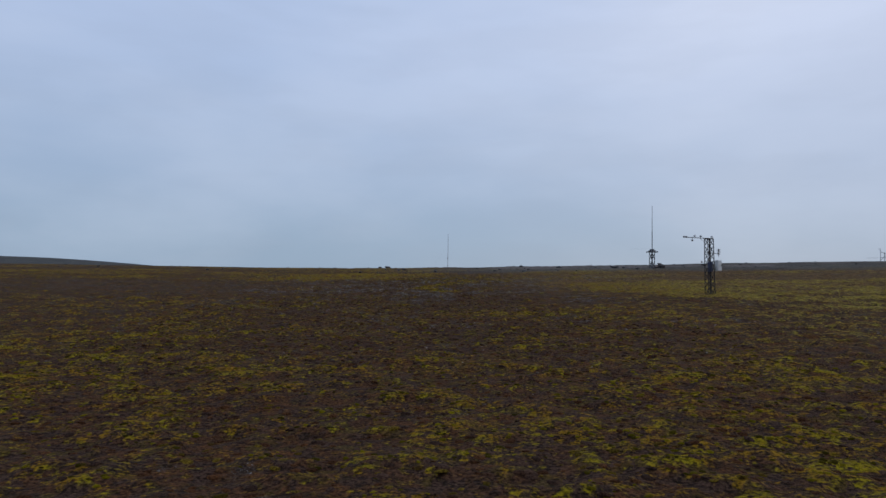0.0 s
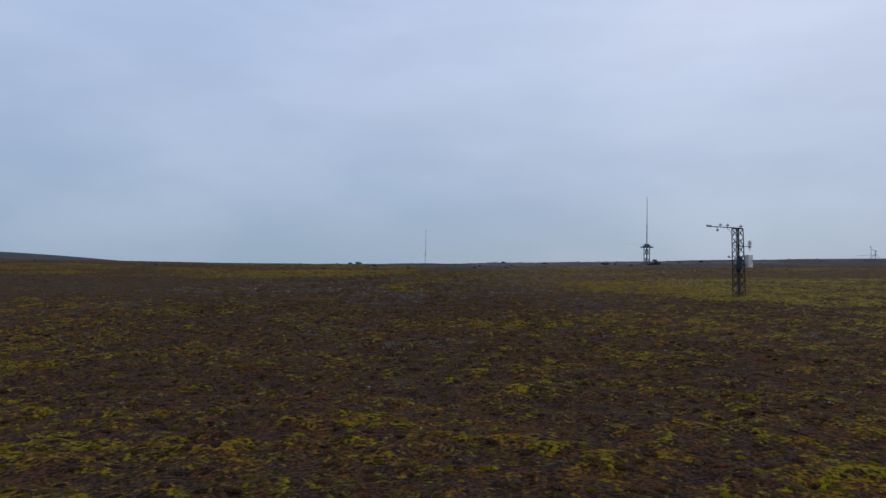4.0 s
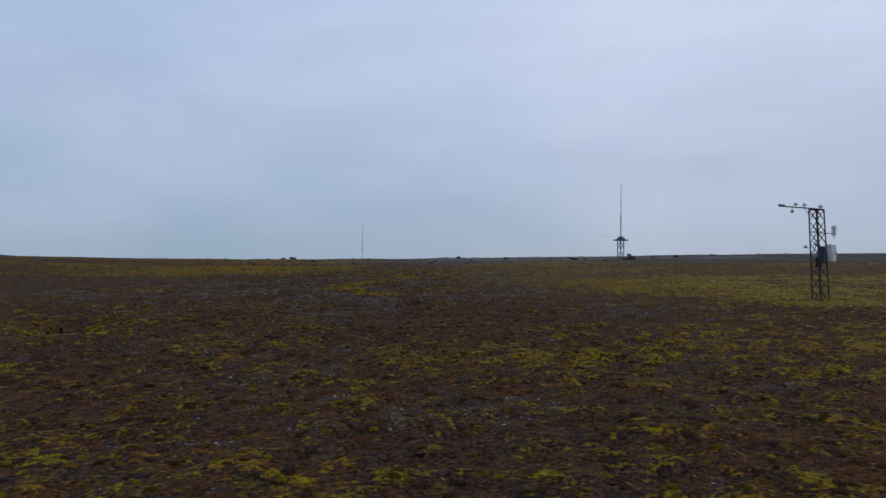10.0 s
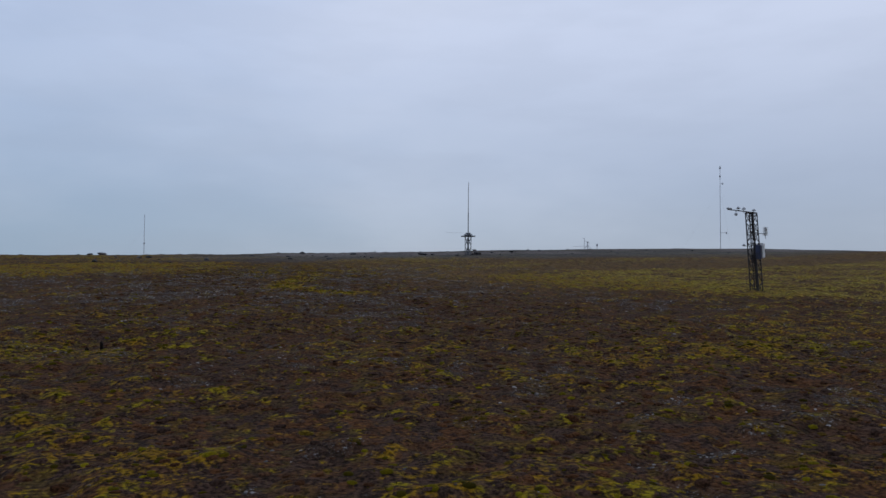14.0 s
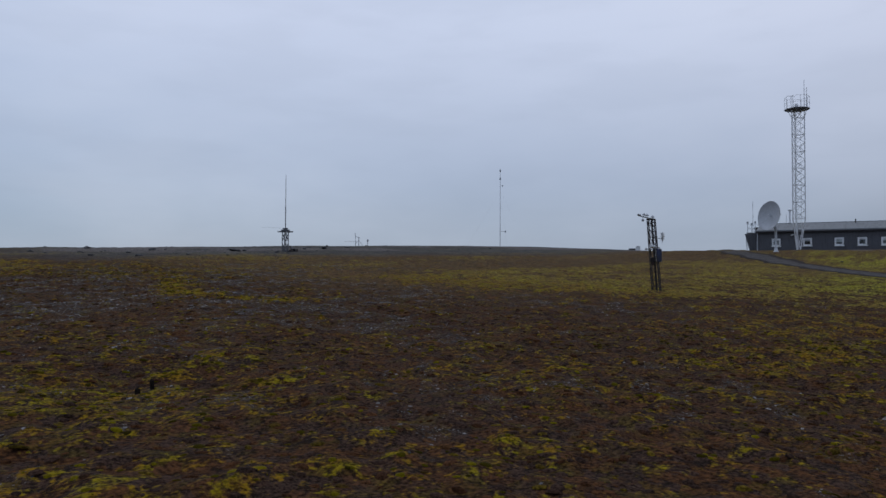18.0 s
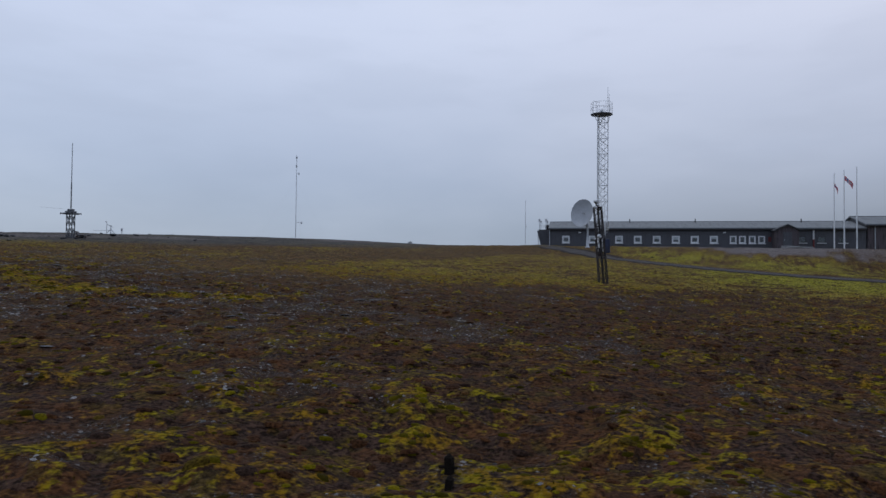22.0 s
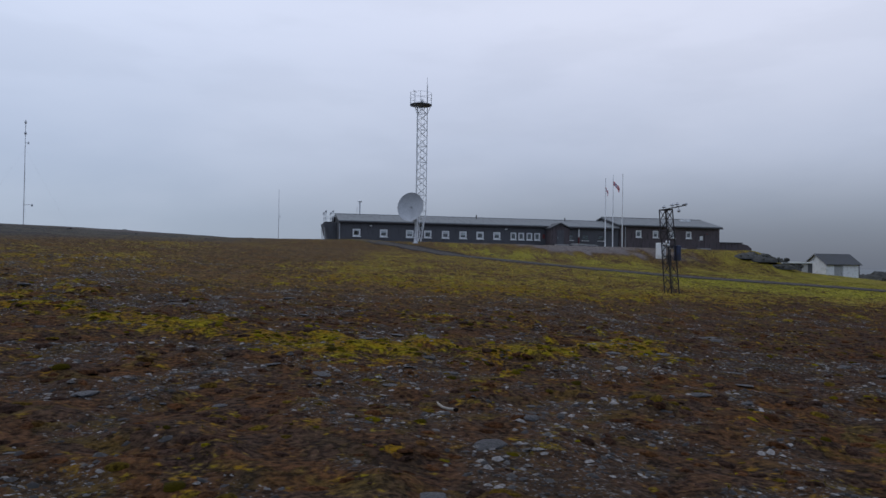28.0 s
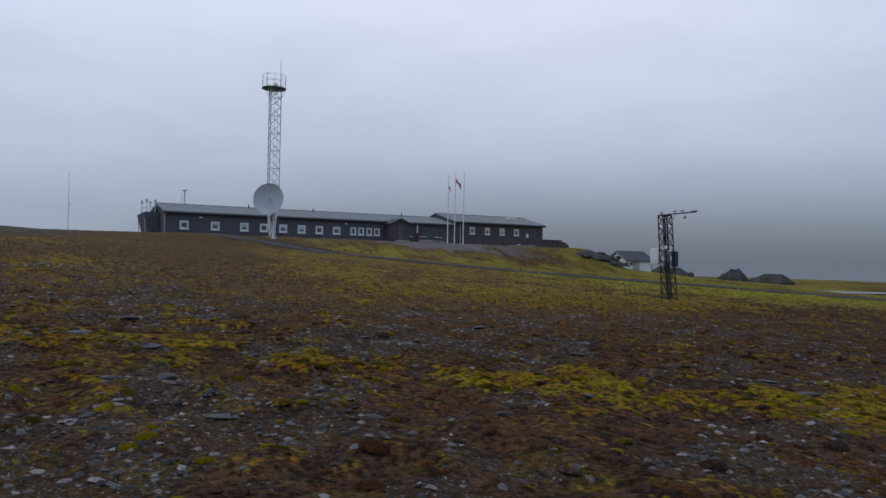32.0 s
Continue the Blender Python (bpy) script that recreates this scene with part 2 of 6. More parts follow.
    yard = np.maximum(yard, 0.62 * smooth(-30, -5, x) * smooth(58, 80, y + 0.12 * x) * smooth(0.3, 0.6, n1) * (1 - smooth(140, 200, y)))
    return moss, np.clip(green, 0, 1), np.clip(stone * (1 - 0.55 * moss), 0, 1), yard


def relief(x, y):
    """Hummocks and hollows of the moss."""
    near = 1 - smooth(45, 80, np.hypot(x, (y - 28)))
    h = 0.16 * (fbm(x / 5.0, y / 5.0, 71, 2) - 0.5)
    moss, green, stone, yard = cover(x, y)
    h = h + near * (1 - 0.8 * green) * 0.07 * (moss - 0.35)
    h = h + near * (0.085 * (fbm(x / 0.62, y / 0.62, 83, 3) - 0.5) + 0.085 * (vnoise(x / 0.33, y / 0.33, 91) - 0.5))
    return h - 0.28 * np.exp(-(((x + 9.75) / 1.5) ** 2) - ((y - 28.4) / 1.5) ** 2)


def ground_height(x, y):
    h = broad_ground(x, y) + relief(x, y) * smooth(2.0, 3.2, road_distance(x, y))
    return h


def gz(x, y):
    return float(ground_height(np.array([float(x)]), np.array([float(y)]))[0])


def link(name, mesh, material=None, parent=None, label=""):
    ob = new(name, mesh)
    if material is not None and not mesh.materials:
        mesh.materials.append(material)
    if parent is not None:
        ob.parent = parent
    if label:
        ob["label"] = label
    return ob


def part(name, bm, material, parent=None, label="", smooth_shade=False):
    """Links a bmesh as one mesh object under a thing or a part."""
    mesh = bpy.data.meshes.new(name)
    bm.to_mesh(mesh)
    bm.free()
    if smooth_shade:
        mesh.polygons.foreach_set("use_smooth", [True] * len(mesh.polygons))
    return link(name, mesh, material, parent, label)


def box_bm(x0, x1, y0, y1, z0, z1, bevel=0.0):
    bm = bmesh.new()
    bmesh.ops.create_cube(bm, size=1.0, matrix=Matrix.LocRotScale(((x0 + x1) / 2, (y0 + y1) / 2, (z0 + z1) / 2), None, (x1 - x0, y1 - y0, z1 - z0)))
    if bevel:
        bmesh.ops.bevel(bm, geom=bm.edges[:], offset=bevel, segments=2, affect="EDGES", profile=0.6)
    return bm


def add_box(bm, x0, x1, y0, y1, z0, z1):
    bmesh.ops.create_cube(bm, size=1.0, matrix=Matrix.LocRotScale(((x0 + x1) / 2, (y0 + y1) / 2, (z0 + z1) / 2), None, (x1 - x0, y1 - y0, z1 - z0)))


def lathe_bm(profile, n=20, close=True):
    """A solid of revolution about z from (radius, height) pairs."""
    bm = bmesh.new()
    rings = []
    for r, z in profile:
        rings.append([bm.verts.new((max(r, 1e-4) * math.cos(2 * math.pi * k / n), max(r, 1e-4) * math.sin(2 * math.pi * k / n), z)) for k in range(n)])
    for a, b in zip(rings[:-1], rings[1:]):
        for k in range(n):
            bm.faces.new((a[k], a[(k + 1) % n], b[(k + 1) % n], b[k]))
    if close:
        bm.faces.new(rings[0][::-1])
        bm.faces.new(rings[-1])
    return bm


BEAMS = {}


def beam(name, p, q, r, material, parent, sides=6, r2=None, label=""):
    """A round bar from p to q, on one shared mesh for each material and taper."""
    p, q = Vector(p), Vector(q)
    ratio = 1.0 if r2 is None else round(r2 / r, 2)
    key = (material.name, sides, ratio)
    if key not in BEAMS:
        bm = bmesh.new()
        bmesh.ops.create_cone(bm, cap_ends=True, segments=sides, radius1=1.0, radius2=ratio, depth=1.0)
        BEAMS[key] = bpy.data.meshes.new("bar")
        bm.to_mesh(BEAMS[key])
        bm.free()
        BEAMS[key].materials.append(material)
    ob = link(name, BEAMS[key], None, parent, label)
    turn = (q - p).to_track_quat("Z", "Y")
    ob.matrix_local = Matrix.LocRotScale((p + q) / 2, turn, (r, r, (q - p).length))
    return ob


def empty(name, m, label, category, group="", kind=""):
    ob = new(name)
    ob.empty_display_size = 0.2
    ob.matrix_basis = m
    return tagged(ob, label, category, group, kind)


# ---- materials ----


def surface(name, dark, light, scale=4.0, rough=0.7, metal=0.0, bump=0.15, stains=None, stretch=None, spec=0.4, per_piece=0.0):
    """A material with grain and wear at two sizes, in real-world measure."""
    mat = bpy.data.materials.new(name)
    mat.use_nodes = True
    g = Nodes(mat.node_tree)
    place = g.n("ShaderNodeTexCoord").outputs["Object"]
    grain = g.noise(place, scale * 6, 5.0, 0.6, stretch)
    broad = g.noise(place, scale * 0.6, 3.0, 0.55, stretch)
    col = g.mix(g.step(grain, 0.3, 0.7), dark, light)
    if stains:
        col = g.mix(g.step(broad, 0.48, 0.70, 0.0, 0.8), col, stains)
    else:
        col = g.mix(g.step(broad, 0.4, 0.75, 0.0, 0.35), col, tuple(c * 0.7 for c in dark))
    if per_piece:
        rnd = g.n("ShaderNodeObjectInfo").outputs["Random"]
        col = g.mix(1.0, col, g.step(rnd, 0.0, 1.0, 1 - per_piece, 1 + per_piece), "MULTIPLY")
    out, shader = g.n("ShaderNodeOutputMaterial"), g.n("ShaderNodeBsdfPrincipled")
    g.put(shader.inputs["Base Color"], col)
    g.put(shader.inputs["Roughness"], g.step(grain, 0.2, 0.8, max(rough - 0.12, 0.02), min(rough + 0.12, 1)))
    shader.inputs["Metallic"].default_value = metal
    shader.inputs["Specular IOR Level"].default_value = spec
    if bump:
        b = g.n("ShaderNodeBump")
        b.inputs["Strength"].default_value, b.inputs["Distance"].default_value = bump, 0.02
        g.put(b.inputs["Height"], grain)
        g.put(shader.inputs["Normal"], b.outputs[0])
    g.put(out.inputs[0], shader.outputs[0])
    return mat


def tundra_material():
    mat = bpy.data.materials.new("tundra")
    mat.use_nodes = True
    g = Nodes(mat.node_tree)
    place = g.n("ShaderNodeNewGeometry").outputs["Position"]

    def mask(name):
        a = g.n("ShaderNodeAttribute")
        a.attribute_name = name
        return a.outputs["Fac"]

    fine, mid = g.noise(place, 19.0, 5.0, 0.58), g.noise(place, 6.0, 4.0, 0.6)
    broad, speck = g.noise(place, 0.33, 4.0, 0.55), g.noise(place, 70.0, 3.0, 0.6)
    # cushions of heath, each with its own tone: brown, rust, olive or near black
    bend = g.n("ShaderNodeVectorMath", op="MULTIPLY_ADD")
    bender = g.n("ShaderNodeTexNoise")
    g.put(bender.inputs["Vector"], place)
    bender.inputs["Scale"].default_value = 5.0
    g.put(bend.inputs[0], bender.outputs["Color"])
    bend.inputs[1].default_value = (0.30, 0.30, 0.0)
    g.put(bend.inputs[2], place)
    cushion = g.n("ShaderNodeTexVoronoi")
    g.put(cushion.inputs["Vector"], bend.outputs[0])
    cushion.inputs["Scale"].default_value = 4.2
    pick = g.n("ShaderNodeSeparateColor")
    g.put(pick.inputs[0], cushion.outputs["Color"])
    drift = g.noise(place, 2.1, 5.0, 0.6)
    peat = g.mix(g.step(fine, 0.34, 0.68), (0.0120, 0.0067, 0.0049), (0.073, 0.0408, 0.0280))
    rust = g.mix(g.step(fine, 0.32, 0.68), (0.022, 0.0095, 0.0044), (0.108, 0.0455, 0.0170))
    olive = g.mix(g.step(fine, 0.3, 0.7), (0.022, 0.0145, 0.0028), (0.115, 0.078, 0.012))
    col = g.mix(g.math("MULTIPLY", g.step(pick.outputs[0], 0.34, 0.50), g.step(g.math("ADD", broad, g.math("MULTIPLY", mid, 0.4)), 0.50, 0.80, 0.3, 1.0)), peat, rust)
    col = g.mix(g.math("MULTIPLY", g.step(pick.outputs[1], 0.58, 0.72, 0.0, 0.6), g.step(drift, 0.40, 0.60)), col, olive)
    col = g.mix(g.step(g.noise(place, 3.4, 4.0, 0.6), 0.50, 0.68, 0.0, 0.6), col, (0.017, 0.0115, 0.0085))
    # pale straw tone on the upper slope, lightening haze put into the colour
    straw_haze = g.mix(g.step(fine, 0.32, 0.7), (0.066, 0.045, 0.021), (0.270, 0.180, 0.072))
    col = g.mix(g.math("MULTIPLY", mask("dry_haze"), g.step(mid, 0.30, 0.64, 0.1, 0.62)), col, straw_haze)
    moss = g.mix(g.step(fine, 0.28, 0.70), (0.048, 0.037, 0.0020), (0.250, 0.194, 0.0070))
    grass = g.mix(g.step(fine, 0.3, 0.7), (0.086, 0.084, 0.005), (0.340, 0.335, 0.014))
    amber = g.mix(g.step(fine, 0.3, 0.7), (0.044, 0.022, 0.0018), (0.235, 0.122, 0.008))
    moss = g.mix(g.step(drift, 0.43, 0.62, 0.9, 0.0), moss, amber)
    moss = g.mix(mask("green"), moss, grass)
    # meadow moss paled and greyed, mid-distance haze mixed into its colour
    meadow_haze = g.mix(g.step(fine, 0.3, 0.7), (0.120, 0.104, 0.030), (0.420, 0.375, 0.115))
    moss = g.mix(g.math("MULTIPLY", mask("meadow_haze"), g.step(mid, 0.34, 0.66, 0.05, 0.45)), moss, meadow_haze)
    clump = g.noise(place, 6.5, 4.0, 0.58)
    edge = g.math("ADD", g.math("MULTIPLY", mask("moss"), 1.0), g.math("MULTIPLY", g.math("SUBTRACT", clump, 0.5), 3.0))
    edge = g.math("ADD", edge, g.math("MULTIPLY", g.math("SUBTRACT", fine, 0.5), 1.3))
    edge = g.math("ADD", edge, g.math("MULTIPLY", g.math("SUBTRACT", pick.outputs[2], 0.5), 0.4))
    col = g.mix(g.step(edge, 0.34, 0.98), col, moss)
    # broken shale: two sizes of sharp-edged chips over dark wet grit
    warp = g.n("ShaderNodeVectorMath", op="MULTIPLY_ADD")
    wobble = g.n("ShaderNodeTexNoise")
    g.put(wobble.inputs["Vector"], place)
    wobble.inputs["Scale"].default_value = 22.0
    g.put(warp.inputs[0], wobble.outputs["Color"])
    warp.inputs[1].default_value = (0.05, 0.05, 0.05)
    g.put(warp.inputs[2], place)
    shale = g.mix(g.step(speck, 0.35, 0.7, 0.25, 0.65), col, (0.040, 0.027, 0.018))
    for size, power, reach in ((48.0, 2.0, 0.42), (24.0, 3.0, 0.36)):
        cell = g.n("ShaderNodeTexVoronoi")
        cell.distance = "MANHATTAN"
        g.put(cell.inputs["Vector"], warp.outputs[0])
        cell.inputs["Scale"].default_value = size
        tone = g.n("ShaderNodeSeparateColor")
        g.put(tone.inputs[0], cell.outputs["Color"])
        chip = g.mix(g.math("POWER", tone.outputs[0], power), (0.028, 0.028, 0.030), (0.24, 0.232, 0.225))
        solid = g.math("MULTIPLY", g.step(cell.outputs["Distance"], reach, reach + 0.16, 1.0, 0.0), g.step(tone.outputs[1], 0.45, 0.5))
        shale = g.mix(solid, shale, chip)
    edge = g.math("ADD", mask("stone"), g.math("MULTIPLY", g.math("SUBTRACT", fine, 0.5), 1.3))
    edge = g.math("SUBTRACT", edge, g.math("MULTIPLY", g.math("SUBTRACT", clump, 0.5), 1.4))
    col = g.mix(g.step(edge, 0.36, 0.86, 0.0, 0.9), col, shale)
    # far ground and crest tinted blue-grey, distance haze painted into the colour
    col = g.mix(g.math("MULTIPLY", mask("moor_haze"), 0.92), col, g.mix(g.step(broad, 0.35, 0.65), (0.050, 0.056, 0.062), (0.082, 0.086, 0.080)))
    yard = g.mix(g.step(fine, 0.3, 0.7), (0.068, 0.059, 0.058), (0.215, 0.188, 0.180))
    col = g.mix(g.step(g.math("ADD", mask("yard"), g.math("MULTIPLY", g.math("SUBTRACT", clump, 0.5), 0.8)), 0.3, 0.8), col, yard)
    # dead straw and lichen flecks, then shade painted dark between the cushions
    fleck = g.noise(place, 48.0, 2.0, 0.5)
    col = g.mix(g.step(fleck, 0.64, 0.74, 0.0, 0.4), col, (0.22, 0.165, 0.07))
    gap_shade = g.math("MULTIPLY", g.step(cushion.outputs["Distance"], 0.40, 0.75, 0.0, 0.55), g.step(fine, 0.35, 0.55, 1.0, 0.3))
    col = g.mix(gap_shade, col, (0.006, 0.004, 0.0022))
    out, shader = g.n("ShaderNodeOutputMaterial"), g.n("ShaderNodeBsdfPrincipled")
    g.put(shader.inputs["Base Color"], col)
    shader.inputs["Roughness"].default_value = 0.92
    shader.inputs["Specular IOR Level"].default_value = 0.045
    b = g.n("ShaderNodeBump")
    b.inputs["Strength"].default_value, b.inputs["Distance"].default_value = 0.8, 0.05
    g.put(b.inputs["Height"], g.math("ADD", fine, g.math("MULTIPLY", mid, 1.6)))
    g.put(shader.inputs["Normal"], b.outputs[0])
    g.put(out.inputs[0], shader.outputs[0])
    return mat


def scatter_material(name, dark, light, rough=0.85, spec=0.05, spread_power=1.7):
    """For loose small pieces joined in one mesh: each has its own tone."""
    mat = bpy.data.materials.new(name)
    mat.use_nodes = True
    g = Nodes(mat.node_tree)
    geo = g.n("ShaderNodeNewGeometry")
    fine = g.noise(geo.outputs["Position"], 60.0, 3.0, 0.6)
    col = g.mix(g.math("POWER", geo.outputs["Random Per Island"], spread_power), dark, light)
    col = g.mix(g.step(fine, 0.3, 0.7, 0.0, 0.6), col, tuple(c * 0.55 for c in dark))
    out, shader = g.n("ShaderNodeOutputMaterial"), g.n("ShaderNodeBsdfPrincipled")
    g.put(shader.inputs["Base Color"], col)
    shader.inputs["Roughness"].default_value = rough
    shader.inputs["Specular IOR Level"].default_value = spec
    g.put(out.inputs[0], shader.outputs[0])
    return mat


def track_material():
    """Wet gravel: dark loose shoulders, paler wheel-worn middle with the wet sheen painted in."""
    mat = bpy.data.materials.new("wet_gravel")
    mat.use_nodes = True
    g = Nodes(mat.node_tree)
    place = g.n("ShaderNodeTexCoord").outputs["Object"]
    worn = g.n("ShaderNodeAttribute")
    worn.attribute_name = "worn"
    grain, broad = g.noise(place, 22.0, 5.0, 0.62), g.noise(place, 0.9, 4.0, 0.55)
    loose = g.mix(g.step(grain, 0.3, 0.7), (0.018, 0.016, 0.015), (0.075, 0.067, 0.062))
    packed_sheen = g.mix(g.step(grain, 0.3, 0.7), (0.040, 0.037, 0.036), (0.125, 0.116, 0.112))
    share = g.math("ADD", worn.outputs["Fac"], g.math("MULTIPLY", g.math("SUBTRACT", broad, 0.5), 1.2))
    col = g.mix(g.step(share, 0.35, 0.8), loose, packed_sheen)
    # soil colour creeps over the edges; up the slope it paints haze's fading
    soil = g.mix(g.step(grain, 0.3, 0.7), (0.050, 0.036, 0.014), (0.185, 0.135, 0.045))
    grown_haze = g.n("ShaderNodeAttribute")
    grown_haze.attribute_name = "grown_haze"
    creep = g.math("ADD", grown_haze.outputs["Fac"], g.math("MULTIPLY", g.math("SUBTRACT", g.noise(place, 1.7, 4.0, 0.6), 0.5), 1.1))
    col = g.mix(g.step(creep, 0.35, 0.85, 0.0, 0.8), col, soil)
    out, shader = g.n("ShaderNodeOutputMaterial"), g.n("ShaderNodeBsdfPrincipled")
    g.put(shader.inputs["Base Color"], col)
    g.put(shader.inputs["Roughness"], g.step(broad, 0.35, 0.65, 0.5, 0.85))
    shader.inputs["Specular IOR Level"].default_value = 0.0
    b = g.n("ShaderNodeBump")
    b.inputs["Strength"].default_value, b.inputs["Distance"].default_value = 0.7, 0.03
    g.put(b.inputs["Height"], grain)
    g.put(shader.inputs["Normal"], b.outputs[0])
    g.put(out.inputs[0], shader.outputs[0])
    return mat


def heath_material():
    """Cushions of dwarf heath joined in one mesh: brown, rust and olive ones mixed."""
    mat = bpy.data.materials.new("heath")
    mat.use_nodes = True
    g = Nodes(mat.node_tree)
    geo = g.n("ShaderNodeNewGeometry")
    chance = geo.outputs["Random Per Island"]
    other = g.math("FRACT", g.math("MULTIPLY", chance, 17.31))
    fine = g.noise(geo.outputs["Position"], 34.0, 4.0, 0.62)
    brown = g.mix(g.step(fine, 0.3, 0.7), (0.0120, 0.0068, 0.0050), (0.068, 0.0385, 0.0265))
    rust = g.mix(g.step(fine, 0.3, 0.7), (0.018, 0.0078, 0.0037), (0.092, 0.0385, 0.0150))
    olive = g.mix(g.step(fine, 0.3, 0.7), (0.024, 0.0150, 0.0028), (0.120, 0.080, 0.010))
    col = g.mix(g.step(chance, 0.42, 0.60, 0.0, 0.95), brown, rust)
    col = g.mix(g.step(chance, 0.84, 0.92), col, olive)
    col = g.mix(1.0, col, g.step(other, 0.0, 1.0, 0.6, 1.25), "MULTIPLY")
    out, shader = g.n("ShaderNodeOutputMaterial"), g.n("ShaderNodeBsdfPrincipled")
    g.put(shader.inputs["Base Color"], col)
    shader.inputs["Roughness"].default_value = 0.95
    shader.inputs["Specular IOR Level"].default_value = 0.04
    b = g.n("ShaderNodeBump")
    b.inputs["Strength"].default_value, b.inputs["Distance"].default_value = 0.9, 0.02
    g.put(b.inputs["Height"], fine)
    g.put(shader.inputs["Normal"], b.outputs[0])
    g.put(out.inputs[0], shader.outputs[0])
    return mat


TUNDRA = tundra_material()
MOSS = scatter_material("moss_cushion", (0.024, 0.018, 0.001), (0.180, 0.141, 0.005), 0.95)
HEATH = heath_material()
GRASS = scatter_material("short_grass", (0.070, 0.064, 0.004), (0.310, 0.288, 0.013), 0.9)
SHALE = scatter_material("shale_chips", (0.026, 0.026, 0.027), (0.31, 0.292, 0.280), 0.6, 0.08, 2.8)
LOOSE_STONE = scatter_material("loose_stone", (0.028, 0.028, 0.030), (0.095, 0.094, 0.096), 0.7, 0.15, 1.6)
STONE = surface("pale_stone", (0.10, 0.095, 0.090), (0.24, 0.225, 0.21), 9, 0.75, bump=0.5, stains=(0.09, 0.08, 0.07), per_piece=0.4, spec=0.2)
GREY_STONE = surface("grey_stone", (0.030, 0.030, 0.033), (0.088, 0.088, 0.092), 9, 0.6, bump=0.7, stains=(0.034, 0.030, 0.025), per_piece=0.45, spec=0.2)
BOULDER = surface("dark_boulder", (0.035, 0.035, 0.034), (0.088, 0.087, 0.082), 1.5, 0.9, bump=0.6, stains=(0.03, 0.028, 0.012), spec=0.08)
# flat matt colour carries the fog bank's haze, so the horizon line vanishes
SEA = surface("fog_toned_sea", (0.212, 0.222, 0.226), (0.220, 0.230, 0.234), 0.01, 0.9, bump=0.0, stains=(0.216, 0.226, 0.230), spec=0.0)
DULL_RED = surface("faded_red_paint", (0.12, 0.025, 0.025), (0.18, 0.04, 0.038), 4, 0.7, bump=0.1)
TRACK = track_material()
DARK_STEEL = surface("weathered_dark_steel", (0.018, 0.017, 0.019), (0.05, 0.047, 0.05), 8, 0.55, 0.6, stains=(0.06, 0.03, 0.018))
GREY_STEEL = surface("galvanised_steel", (0.34, 0.35, 0.37), (0.55, 0.56, 0.58), 8, 0.5, 0.35, stains=(0.28, 0.28, 0.29))
PALE_STEEL = surface("pale_painted_steel", (0.55, 0.56, 0.58), (0.68, 0.69, 0.70), 6, 0.5, 0.0, stains=(0.48, 0.48, 0.49))
ANTENNA_STEEL = surface("dull_antenna_steel", (0.07, 0.075, 0.085), (0.16, 0.165, 0.18), 6, 0.6, 0.3, stains=(0.06, 0.06, 0.065))
WHITE = surface("white_enamel", (0.66, 0.67, 0.68), (0.80, 0.80, 0.80), 5, 0.4, bump=0.04, stains=(0.52, 0.51, 0.48))
WHITE_WOOD = surface("white_painted_wood", (0.60, 0.60, 0.60), (0.80, 0.80, 0.79), 5, 0.6, bump=0.1, stains=(0.5, 0.49, 0.46))
BLUE_CASE = surface("dark_blue_case", (0.016, 0.022, 0.052), (0.028, 0.038, 0.088), 5, 0.45, bump=0.05, stains=(0.02, 0.02, 0.03))
CABLE = surface("black_cable", (0.012, 0.012, 0.013), (0.03, 0.03, 0.03), 20, 0.6, bump=0.05)
WOOD = surface("dark_tarred_cladding", (0.056, 0.057, 0.064), (0.108, 0.107, 0.115), 2, 0.75, bump=0.3, stains=(0.05, 0.046, 0.05), stretch=(6, 6, 0.6))
GREY_BOARD = surface("weathered_white_boards", (0.26, 0.26, 0.26), (0.40, 0.40, 0.39), 5, 0.75, bump=0.2, stains=(0.22, 0.22, 0.21), stretch=(6, 6, 0.6))
RED_WOOD = surface("brown_red_cladding", (0.060, 0.049, 0.053), (0.106, 0.082, 0.086), 2, 0.75, bump=0.3, stains=(0.022, 0.018, 0.019), stretch=(6, 6, 0.6))
ROOF = surface("grey_roof_sheet", (0.12, 0.13, 0.135), (0.19, 0.20, 0.205), 1.2, 0.75, 0.0, bump=0.1, stains=(0.10, 0.108, 0.11), stretch=(5, 0.7, 1))
DARK_ROOF = surface("dark_roofing_felt", (0.035, 0.037, 0.04), (0.075, 0.078, 0.085), 2, 0.8, bump=0.3, stains=(0.05, 0.052, 0.045))
ROOM = surface("dim_room", (0.10, 0.10, 0.10), (0.2, 0.19, 0.18), 1, 0.9, bump=0.0)
CURTAIN = surface("pale_curtain", (0.5, 0.5, 0.5), (0.65, 0.65, 0.63), 3, 0.9, bump=0.2, stretch=(8, 8, 0.5))
FLAG_RED = surface("red_cloth", (0.60, 0.10, 0.11), (0.70, 0.14, 0.15), 10, 0.85, bump=0.1)
FLAG_WHITE = surface("white_cloth", (0.7, 0.7, 0.7), (0.8, 0.8, 0.8), 10, 0.85, bump=0.1)
FLAG_BLUE = surface("blue_cloth", (0.06, 0.08, 0.22), (0.09, 0.11, 0.28), 10, 0.85, bump=0.1)
DISH = surface("pale_grey_dish", (0.37, 0.38, 0.40), (0.46, 0.47, 0.49), 1.2, 0.6, bump=0.03, stains=(0.34, 0.35, 0.37))
POST = surface("rotten_post", (0.007, 0.006, 0.005), (0.022, 0.017, 0.013), 20, 0.95, bump=0.5, spec=0.05)
BONE = surface("bleached_antler", (0.20, 0.18, 0.15), (0.38, 0.35, 0.30), 30, 0.7, bump=0.3)
